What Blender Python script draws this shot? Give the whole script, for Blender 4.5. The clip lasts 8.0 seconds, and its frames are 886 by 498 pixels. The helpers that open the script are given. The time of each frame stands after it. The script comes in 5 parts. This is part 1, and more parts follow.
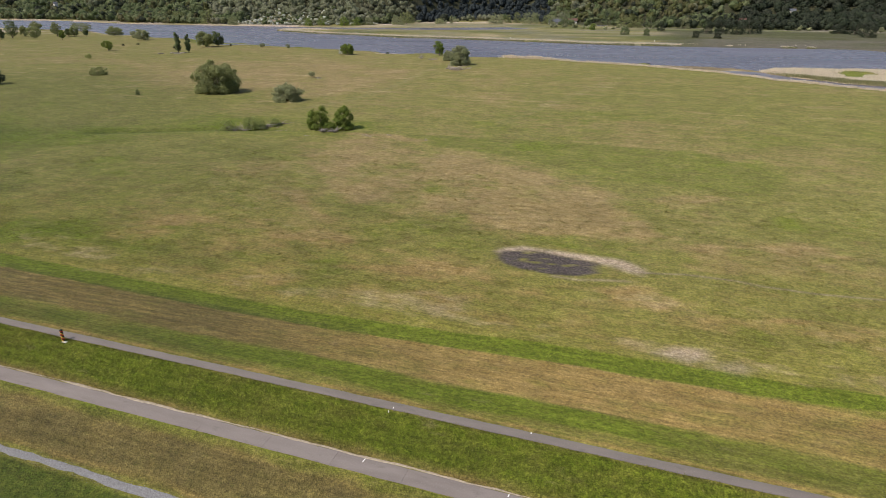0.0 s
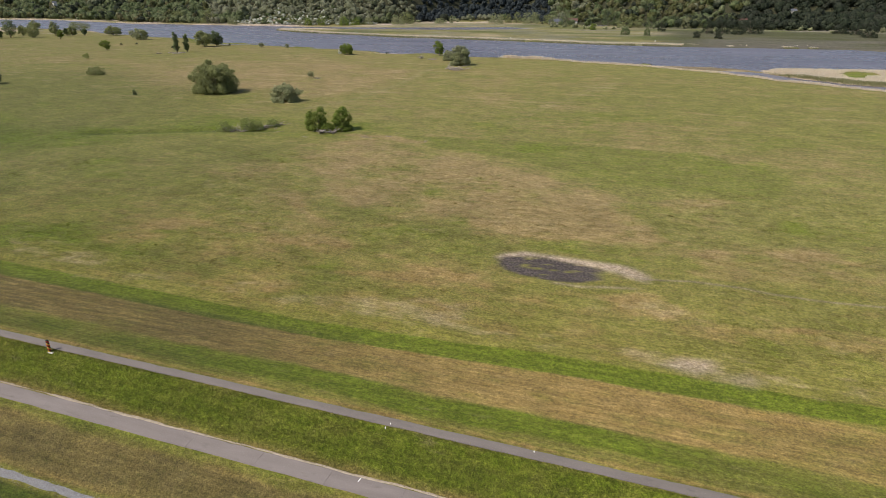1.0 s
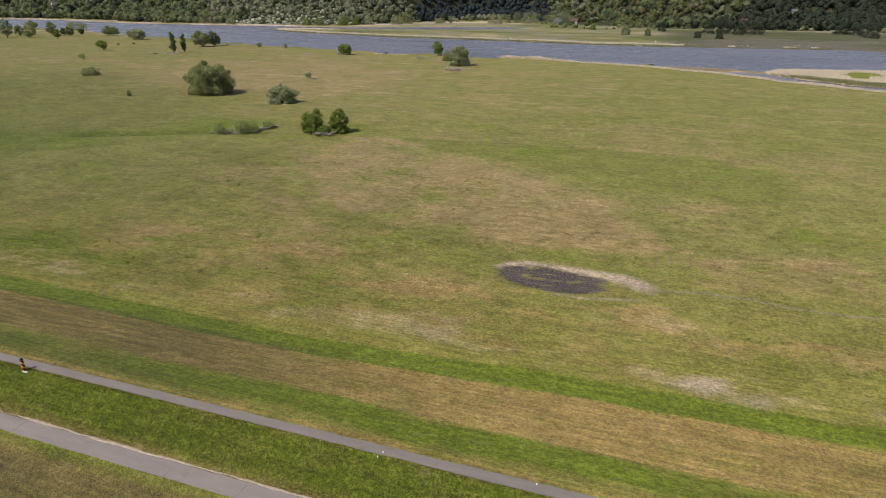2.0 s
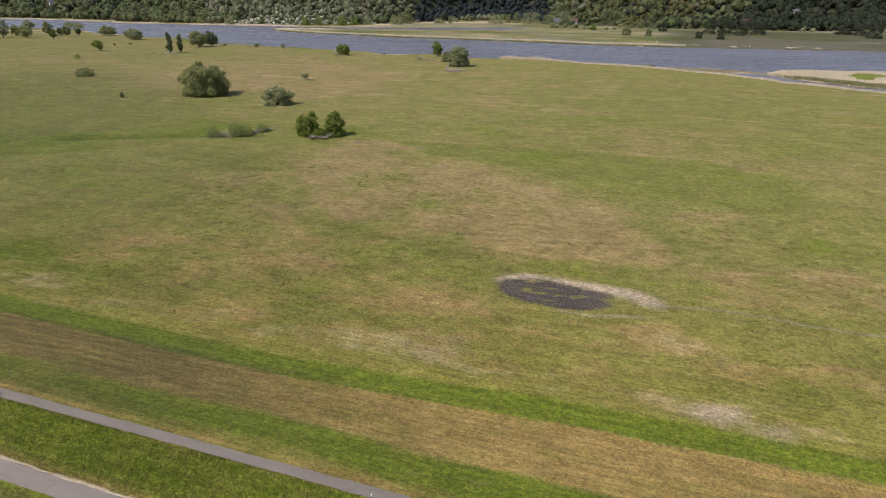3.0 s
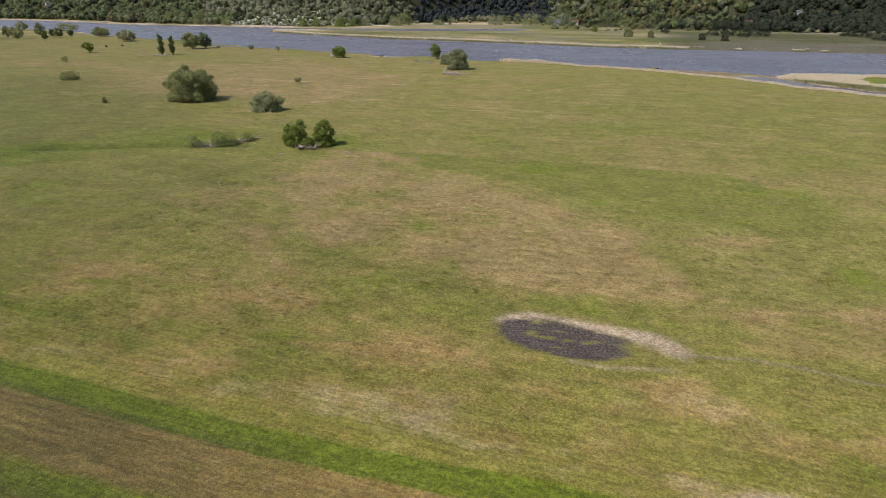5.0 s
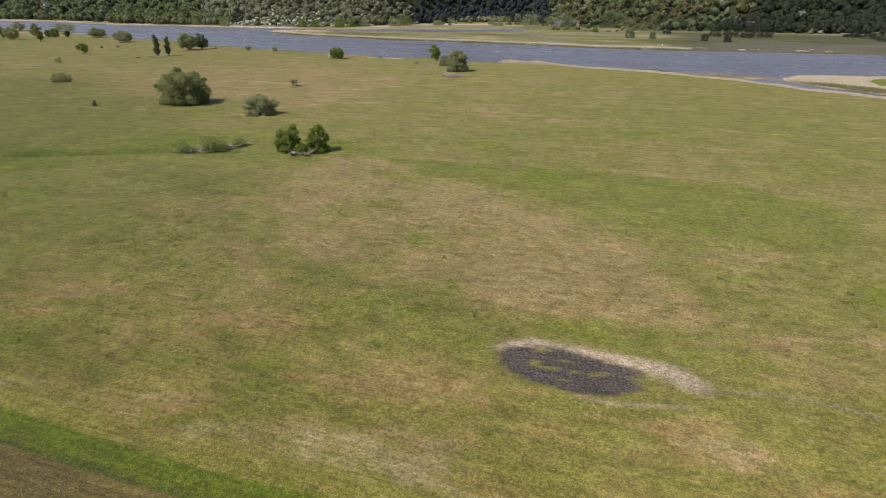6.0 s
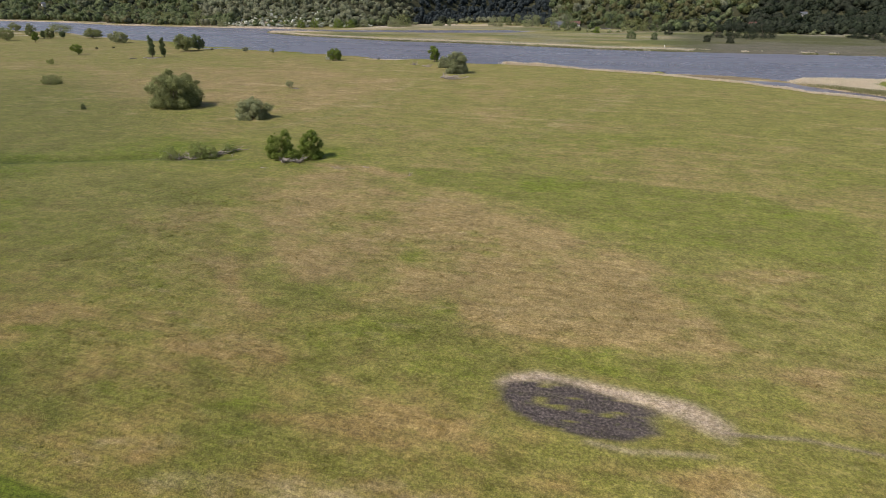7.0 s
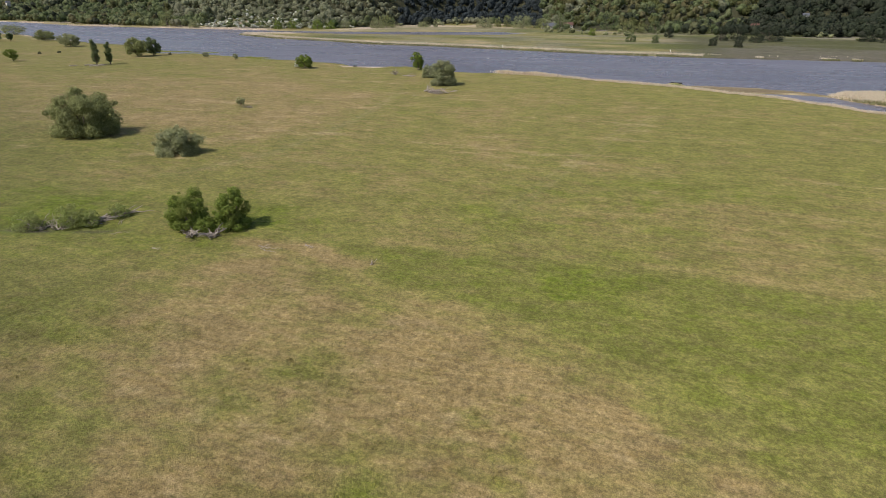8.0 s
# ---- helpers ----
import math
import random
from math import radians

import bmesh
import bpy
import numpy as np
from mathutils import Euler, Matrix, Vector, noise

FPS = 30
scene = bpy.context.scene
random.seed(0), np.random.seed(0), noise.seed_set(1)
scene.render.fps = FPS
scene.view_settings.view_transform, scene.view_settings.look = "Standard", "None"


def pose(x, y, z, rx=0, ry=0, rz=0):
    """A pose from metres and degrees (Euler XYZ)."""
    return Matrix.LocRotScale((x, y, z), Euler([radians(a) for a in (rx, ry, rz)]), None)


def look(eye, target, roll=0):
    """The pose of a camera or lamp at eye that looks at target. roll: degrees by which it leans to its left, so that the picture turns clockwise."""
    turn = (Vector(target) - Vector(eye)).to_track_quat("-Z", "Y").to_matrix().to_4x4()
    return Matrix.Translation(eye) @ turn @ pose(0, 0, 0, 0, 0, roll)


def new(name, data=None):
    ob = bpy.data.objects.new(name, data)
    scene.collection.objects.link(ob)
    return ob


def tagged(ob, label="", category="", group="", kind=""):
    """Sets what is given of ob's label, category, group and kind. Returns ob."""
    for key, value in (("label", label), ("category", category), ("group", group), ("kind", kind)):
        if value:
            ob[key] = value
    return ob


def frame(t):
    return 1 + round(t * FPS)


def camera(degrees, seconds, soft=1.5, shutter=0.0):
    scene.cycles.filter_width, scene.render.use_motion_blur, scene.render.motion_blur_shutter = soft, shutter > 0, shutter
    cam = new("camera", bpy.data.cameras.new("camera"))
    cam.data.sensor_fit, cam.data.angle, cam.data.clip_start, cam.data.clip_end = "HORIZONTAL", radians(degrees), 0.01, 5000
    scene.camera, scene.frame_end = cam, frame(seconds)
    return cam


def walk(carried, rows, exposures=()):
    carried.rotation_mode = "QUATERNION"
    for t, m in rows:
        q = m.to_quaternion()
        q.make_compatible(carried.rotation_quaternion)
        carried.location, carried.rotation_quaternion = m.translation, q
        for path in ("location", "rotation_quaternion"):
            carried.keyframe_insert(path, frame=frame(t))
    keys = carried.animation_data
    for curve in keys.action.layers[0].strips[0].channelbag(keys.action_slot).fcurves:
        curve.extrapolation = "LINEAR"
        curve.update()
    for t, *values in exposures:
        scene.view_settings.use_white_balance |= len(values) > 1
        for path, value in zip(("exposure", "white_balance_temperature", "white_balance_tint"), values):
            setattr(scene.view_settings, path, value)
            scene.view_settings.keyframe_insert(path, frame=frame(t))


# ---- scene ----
cam = camera(73.0, 8.0, soft=0.75)
METRES, EYE, TILT, LEAN, TURN = 53.4, 23.5, 0.0, 0.0, 18.8
ROWS = [
    (0.0, 0.0, 0.0, 0.0, -0.02, -22.86, 0.06),
    (0.5, -0.0001, 0.0115, -0.0003, -0.02, -22.87, 0.03),
    (1.0, 0.0005, 0.028, -0.0005, -0.02, -22.88, 0.0),
    (2.5, 0.0061, 0.0983, -0.0017, -0.06, -22.89, -0.05),
    (3.0, 0.0088, 0.1274, -0.0019, -0.06, -22.89, -0.06),
    (3.5, 0.0115, 0.1589, -0.002, -0.07, -22.87, -0.07),
    (4.0, 0.0139, 0.1922, -0.0021, -0.08, -22.86, -0.08),
    (4.5, 0.0166, 0.227, -0.002, -0.08, -22.84, -0.08),
    (6.0, 0.0256, 0.3392, -0.0024, -0.05, -22.77, -0.09),
    (6.5, 0.0281, 0.3783, -0.0022, -0.05, -22.75, -0.1),
    (7.0, 0.0303, 0.4183, -0.0024, -0.05, -22.73, -0.12),
    (7.1, 0.0308, 0.4281, -0.0026, -0.03, -22.72, -0.12),
    (7.2, 0.0323, 0.4601, -0.0029, -0.03, -22.71, -0.13),
    (7.3, 0.0351, 0.5191, -0.0031, -0.03, -22.69, -0.13),
    (7.4, 0.0381, 0.5823, -0.0034, -0.03, -22.68, -0.14),
    (7.5, 0.0413, 0.6491, -0.0036, -0.03, -22.67, -0.14),
    (7.6, 0.0423, 0.7163, -0.0034, -0.03, -22.69, -0.16),
    (7.7, 0.0434, 0.7853, -0.0032, -0.03, -22.70, -0.19),
    (7.8, 0.0446, 0.8563, -0.0031, -0.02, -22.72, -0.21),
    (7.9, 0.0457, 0.9272, -0.0029, -0.36, -22.73, -0.24),
    (8.0, 0.0469, 0.9984, -0.0027, -1.22, -22.75, -0.26),
]
walk(cam, [(t, pose(0, 0, EYE, TILT, LEAN, TURN) @ pose(METRES * x, METRES * y, METRES * z, 90 + pitch, roll, yaw)) for t, x, y, z, yaw, pitch, roll in ROWS])

# ---------------------------------------------------------------- light
SUN_AZ, SUN_EL = 49.0, 51.0  # the way the shadows fall, from +x, and the sun's height
world = bpy.data.worlds.new("sky")
scene.world = world
world.use_nodes = True
wn = world.node_tree.nodes
sky = wn.new("ShaderNodeTexSky")
sky.sky_type, sky.sun_disc = "NISHITA", False
sky.sun_elevation, sky.sun_rotation = radians(SUN_EL), radians(270 - SUN_AZ)
sky.air_density, sky.dust_density = 1.0, 2.5
wn["Background"].inputs["Strength"].default_value = 0.13
world.node_tree.links.new(sky.outputs[0], wn["Background"].inputs["Color"])
sun = new("sun", bpy.data.lights.new("sun", "SUN"))
sun.data.energy, sun.data.angle, sun.data.color = 4.35, radians(0.6), (1.0, 0.94, 0.85)
sun.matrix_world = look((0, 0, 200), (200 * math.cos(radians(SUN_AZ)) * math.cos(radians(SUN_EL)), 200 * math.sin(radians(SUN_AZ)) * math.cos(radians(SUN_EL)), 200 - 200 * math.sin(radians(SUN_EL))))
scene.view_settings.exposure = 0.0

# ---------------------------------------------------------------- plan
ROAD_Y, PATH_Y, GRAVEL_Y = (22.12, 23.25), (26.17, 26.83), (17.5, 17.95)
WATER = -1.0
# the near bank of the river, from the west to the east
BANK = [(-900, 480), (-560, 400), (-470, 385), (-407, 372), (-357, 342), (-337, 342), (-299, 323), (-271, 321), (-243, 290), (-220, 284), (-206, 289),
        (-185, 284), (-168, 278), (-148, 277), (-117, 268), (-104, 271), (-93, 269), (-77, 260), (-58, 261), (-35, 256), (-12, 246), (-2, 243),
        (17, 232), (26, 226.5), (33, 219), (40, 212), (47, 207.5), (60, 198.5), (110, 169), (300, 90)]
# the far bank behind the reach and its back channel
FAR = [(-1200, 600), (-722, 535), (-642, 541), (-584, 525), (-492, 494), (-445, 495), (-377, 491), (-331, 493), (-288, 490), (-241, 494),
       (-169, 521), (-124, 540), (-101, 523)]
# the flat far spit, its tip in the west, broadening into the eastern floodplain
SPIT = [(-289, 440), (-282, 428), (-239, 405), (-192, 392), (-161, 380), (-122, 377), (-84, 370), (-34, 358), (24, 355), (90, 361), (104, 352), (200, 320), (420, 260),
        (900, 300), (900, 700), (60, 640), (-95, 560), (-99, 514), (-113, 495), (-155, 477), (-199, 468), (-235, 461), (-269, 465), (-291, 457)]
SANDBAR = [(-124, 261.5), (-121, 267.5), (-110, 269.5), (-100, 266.5), (-107, 261)]
SAND_SPIT = [(-3, 244), (-1, 252), (8, 253), (18, 252.8), (28, 249.8), (36.3, 243.2), (36, 239.8), (27, 242), (21, 241), (15, 239.5), (8, 238)]
ISLAND = [(35, 241.5), (39, 248), (47, 253), (63, 254), (77, 257), (130, 250), (120, 190), (65, 212), (56, 216), (50, 222), (43, 229), (38, 235)]
GROYNE = [(-248, 293), (-205, 302), (-205, 303.4), (-250, 298)]
GLADE = [(57.5, 236), (62, 247), (70, 250), (69, 239), (64, 228), (58, 229)]
POINT = [(-10, 246), (-7, 252), (-4.5, 255), (-1.5, 254.5), (0.5, 250), (1.5, 245)]
LANDING = [(-176, 278), (-166, 286), (-168, 288), (-181, 283)]


def hashed(i, j, seed):
    h = np.sin(i * 127.1 + j * 311.7 + seed * 74.7) * 43758.5453
    return h - np.floor(h)


def vnoise(x, y, seed=0):
    """Smooth value noise of cell 1, between -1 and 1."""
    i, j = np.floor(x), np.floor(y)
    u, v = x - i, y - j
    u, v = u * u * (3 - 2 * u), v * v * (3 - 2 * v)
    a = hashed(i, j, seed) * (1 - u) + hashed(i + 1, j, seed) * u
    b = hashed(i, j + 1, seed) * (1 - u) + hashed(i + 1, j + 1, seed) * u
    return 2 * (a * (1 - v) + b * v) - 1


def fbm(x, y, size, seed=0, octaves=4):
    total, amp, norm = 0.0, 1.0, 0.0
    for k in range(octaves):
        total = total + amp * vnoise(x / size * 2**k + 17.3 * k, y / size * 2**k - 9.1 * k, seed + k)
        norm, amp = norm + amp, amp * 0.5
    return total / norm


def smooth(a, b, v):
    t = np.clip((v - a) / (b - a), 0, 1)
    return t * t * (3 - 2 * t)


def inside(poly, x, y):
    """Signed distance to a closed outline: positive inside."""
    p = np.array(poly, float)
    d2, odd = np.full(x.shape, 1e18), np.zeros(x.shape, bool)
    for (ax, ay), (bx, by) in zip(p, np.roll(p, -1, 0)):
        ex, ey = bx - ax, by - ay
        t = np.clip(((x - ax) * ex + (y - ay) * ey) / (ex * ex + ey * ey), 0, 1)
        d2 = np.minimum(d2, (x - ax - t * ex) ** 2 + (y - ay - t * ey) ** 2)
        odd ^= ((ay > y) != (by > y)) & (x < (y - ay) / (by - ay + 1e-12) * ex + ax)
    return np.where(odd, 1, -1) * np.sqrt(d2)


def near_line(line, x, y):
    """Distance to an open line."""
    d2 = np.full(x.shape, 1e18)
    for (ax, ay), (bx, by) in zip(line, line[1:]):
        ex, ey = bx - ax, by - ay
        t = np.clip(((x - ax) * ex + (y - ay) * ey) / (ex * ex + ey * ey), 0, 1)
        d2 = np.minimum(d2, (x - ax - t * ex) ** 2 + (y - ay - t * ey) ** 2)
    return np.sqrt(d2)


MEADOW = BANK + [(600, -900), (-1500, -900), (-1500, 600)]
FAR_LAND = FAR + [(-60, 600), (60, 620), (900, 680), (3500, 680), (3500, 3500), (-3500, 3500), (-3500, 600)]


def shore(x, y):
    """How far inland a place lies; negative in the water."""
    wx, wy = x + 1.5 * fbm(x, y, 9, 3), y + 1.5 * fbm(x, y, 9, 5)
    s = np.maximum(inside(MEADOW, wx, wy), inside(FAR_LAND, wx, wy))
    for poly in (SPIT, SAND_SPIT, SANDBAR, ISLAND, GROYNE, LANDING, POINT):
        k = 0.25 if poly is SAND_SPIT or poly is GROYNE or poly is SANDBAR else 1.0
        s = np.maximum(s, inside(poly, x + k * (wx - x), y + k * (wy - y)))
    return s


# where the far slopes begin to rise, by x, and how steeply
RISE = np.array([(-1500, 620), (-722, 560), (-642, 562), (-584, 545), (-492, 512), (-377, 510), (-300, 505), (-262, 525), (-230, 610), (-200, 660), (-160, 690), (-112, 640), (-85, 590), (-30, 570), (60, 560), (300, 560), (1500, 560)], float)


def hill(x, y):
    over = y - np.interp(x, RISE[:, 0], RISE[:, 1])
    bumps = 1 + 0.25 * fbm(x, y, 120, 21)
    z = 75 * smooth(-10, 420, over) * bumps
    spur = smooth(-200, -280, x) * smooth(-520, -420, x) * 14 * smooth(0, 90, over)
    return np.maximum(z + spur, 0)


def ground_z(x, y, s=None):
    s = shore(x, y) if s is None else s
    near = -0.3 + 0.2 * smooth(58, 85, y) + 0.07 * fbm(x, y, 22, 8) * smooth(34, 45, y)
    dike = np.interp(y, [-1e4, 16.5, 17.4, 18.1, 21.6, 22.0, 23.4, 23.7, 25.9, 26.1, 26.9, 27.3, 31, 35, 37, 38.5, 40, 1e4],
                     [-0.6, -0.6, -0.56, -0.54, -0.08, -0.015, -0.015, 0.06, 1.12, 1.185, 1.185, 1.14, 0.42, -0.22, -0.38, -0.34, 0.0, 0.0])
    flat = np.where(y < 40, np.where(y < 38.5, dike, dike * (40 - y) / 1.5 + near * (y - 38.5) / 1.5), near)
    rough = 0.035 * fbm(x, y, 1.6, 31) * np.where((y > 21.9) & (y < 23.5) | (y > 26) & (y < 27) | (y > 17.4) & (y < 18.1), 0, 1)
    hollow = -0.16 * smooth(-1.0, 1.2, inside(POND, x, y)) - 0.45 * np.exp(-(near_line(GULLY, x, y) / 1.6) ** 2)
    low = np.where(np.maximum(inside(SAND_SPIT, x, y), inside(SANDBAR, x, y)) > -1, -0.75, np.where(inside(ISLAND, x, y) > -2, -0.45, np.where(y > 330, -0.45 + 0.12 * fbm(x, y, 30, 6), 0)))
    top = np.where(low < 0, low, flat + rough + hollow) + hill(x, y)
    bank = WATER + 0.33 * s
    return np.where(s > 0, np.minimum(top, np.maximum(bank, WATER + 0.05 * s)), np.maximum(bank, -3.5))


POND = [(-12.5, 54), (-12.4, 54.7), (-10.5, 55.8), (-8.7, 56.1), (-6.8, 55.8), (-5, 55.4), (-3.2, 54.9), (-1.9, 54.1), (-2.2, 52.8), (-4.4, 51.6), (-6, 51.3), (-8, 51.3), (-9.7, 51.6), (-11.5, 52.4)]
POND_RIM = [(-13.2, 54.6), (-12.4, 56), (-10.7, 56.9), (-6.9, 57), (-3.3, 56.7), (-0.8, 56.1), (0.4, 55.5), (1.5, 54.4), (1, 52.9), (-0.2, 53.4), (-1.6, 54.2), (-3.2, 54.9), (-5, 55.4), (-8.7, 56), (-10.5, 55.6), (-12.2, 54.4)]
GULLY = [(-100, 86), (-88, 92), (-80, 96), (-74, 97.5), (-69, 99)]
BROWN = [(-57, 88), (-54.3, 91.9), (-51.1, 94.3), (-48.2, 96.4), (-43.6, 94.1), (-39.6, 93), (-35.4, 91), (-31.3, 89.8), (-28.1, 90.2), (-24.5, 88.7), (-21.1, 86.7), (-18.6, 85.7), (-16.2, 84.8),
         (-13.7, 84.1), (-11.7, 83), (-7, 82.2), (-3.5, 80.5), (-1, 76), (2, 70.6), (2.8, 64.5), (-3.2, 61.3), (-8.9, 61), (-13.5, 61), (-18.6, 61.6), (-24.6, 63.2), (-30, 62.6), (-35.9, 65.3), (-43.2, 72.4), (-50, 80)]
BROWN_MID = [(-42, 80), (-33, 82), (-22, 79), (-12, 74), (-4, 70), (-8, 68.5), (-18, 70), (-28, 72), (-38, 75)]
CURVE = [(-33.1, 60.6), (-23.7, 58.8), (-17.7, 57.6), (-12.2, 56), (-13.3, 52.6), (-20.1, 50.3), (-25.2, 50.5), (-29.2, 53.7)]
CURVE_EDGE = [(-38, 63.5), (-31, 61.8), (-24, 60), (-17, 58.8), (-12.5, 57.3)]
DRY_LINES = [[(-20.2, 49.6), (-16, 48.8), (-12, 47.8)], [(-34, 54.2), (-30, 52.9), (-27.6, 51.9)], [(-43, 66), (-38, 60.5), (-33, 57)], [(-26, 46.3), (-21, 47.6), (-17, 47)]]
DARK_PATCH = [(-47.8, 43.9), (-44.9, 47.5), (-36, 46.6), (-33, 43.5), (-37, 41.6), (-43, 41.8)]
STRAW = [(-75, 44), (-55, 43.5), (-41, 41), (-25, 41), (-14, 44), (-10, 40), (-17, 38.2), (-30, 38), (-46, 38), (-75, 38)]
STRAW_EAST = [(-8, 38.6), (-3, 41.5), (6, 43), (12, 42), (30, 44), (30, 39), (11, 38.6)]
DRY_FAR = [(-160, 208), (-133, 228), (-80, 200), (-72, 168), (-76, 128), (-104, 140), (-135, 140), (-170, 160)]
TAN_EAST = [(-13, 128), (4, 134), (40, 118), (30, 98), (9, 98), (-8, 105)]
TAN_POND = [(-2.7, 48.7), (1.3, 50.4), (5.8, 48.4), (10.2, 47.8), (15, 48.8), (26, 50), (26, 46), (14.2, 46), (8.6, 44.6), (3.7, 45.6), (-1, 46.6)]
BROWN_EAST = [(-0.2, 62.6), (7.3, 64.8), (19.9, 66.5), (30, 66), (30, 57), (16.8, 56), (10.4, 56), (4.4, 57.4)]
LEFT_DRY = [(-70, 62), (-56, 60), (-48, 54), (-50, 47), (-68, 46), (-90, 58)]
GREEN_EAST = [(-44, 103), (-26, 104), (7, 106), (20, 95), (16, 80), (3, 82), (-5, 84.5), (-14, 88.5), (-25, 93.5), (-36, 97)]
DARK_WEST = [(-230, 150), (-170, 168), (-120, 142), (-100, 122), (-88, 104), (-104, 66), (-150, 55), (-300, 100)]
GREEN_HERD = [(-92, 88), (-84, 104), (-72, 114), (-50, 114), (-42, 105), (-50, 99.5), (-60, 95), (-70, 87)]
GREEN_WEST = [(-130, 80), (-98, 90), (-92, 108), (-76, 108), (-70, 100), (-88, 88), (-99, 71), (-120, 60)]


# patches of the sward: x, y, half length, half width
BROWN_SPOTS = [(-9.3, 65, 9.8, 4.7), (7.2, 62.3, 2.2, 1.1), (15.5, 64.4, 3.6, 2.1), (6.2, 78, 5.5, 2.1), (12.8, 48.1, 1.9, 0.7), (-14.6, 49, 1.6, 0.9), (-56.8, 73.4, 8.7, 4.5), (-32.4, 52.6, 3.9, 1.2), (-17.5, 48.8, 2.1, 1.1), (-51.4, 47, 3.9, 2.2), (-50.1, 51.7, 4.5, 2.0)]
STRAW_SPOTS = [(0.1, 48, 3.4, 0.8), (3.6, 47.9, 3.3, 1.1), (-6.9, 41.5, 5.3, 0.9), (0.2, 41.1, 2.5, 0.7), (4, 41.1, 1.3, 0.8), (7.2, 41.9, 2.4, 0.7), (-51.4, 41.7, 2.9, 1.8), (-43.2, 39.7, 5.4, 1.1), (-29.8, 42.7, 4.7, 1), (-21.1, 42.1, 6, 1.1)]
GREEN_SPOTS = [(-5.2, 44.7, 2, 1), (4, 58.6, 2.8, 1.7), (0.2, 45.2, 2.2, 0.9), (-15.9, 55.6, 3.7, 3), (-8.5, 59.7, 3.5, 1.6), (-45.8, 44, 2.6, 1.5), (-66.5, 65.7, 9.7, 5), (-65.1, 55.8, 6, 5), (-31.6, 62.4, 6, 2.2), (-22.2, 58.4, 4, 2.2), (-35.1, 45.9, 3.8, 1.5), (-27.8, 40.9, 2.5, 1.1)]
SWALE = [(-60, 69), (-55.5, 65.5), (-48.8, 61.4), (-44.2, 58), (-39.2, 54.5), (-35.2, 53.8), (-31.3, 53.5), (-28.5, 54.9), (-26.5, 57.4), (-20, 59)]
TRAIL = [(1.2, 53.9), (2.9, 54.2), (5.1, 54.8), (7.2, 54.9), (9.3, 54.8), (11.9, 54.3), (15.6, 54.3), (30, 56)]


def ovals(items, x, y):
    """Ragged oval patches that lie a little aslant."""
    out = np.zeros_like(x)
    ca, sa = math.cos(radians(19)), math.sin(radians(19))
    for cx, cy, a, b in items:
        u, v = ((x - cx) * ca + (y - cy) * sa) / a, ((y - cy) * ca - (x - cx) * sa) / b
        out = np.maximum(out, smooth(1.35, 0.55, np.sqrt(u * u + v * v)))
    return out


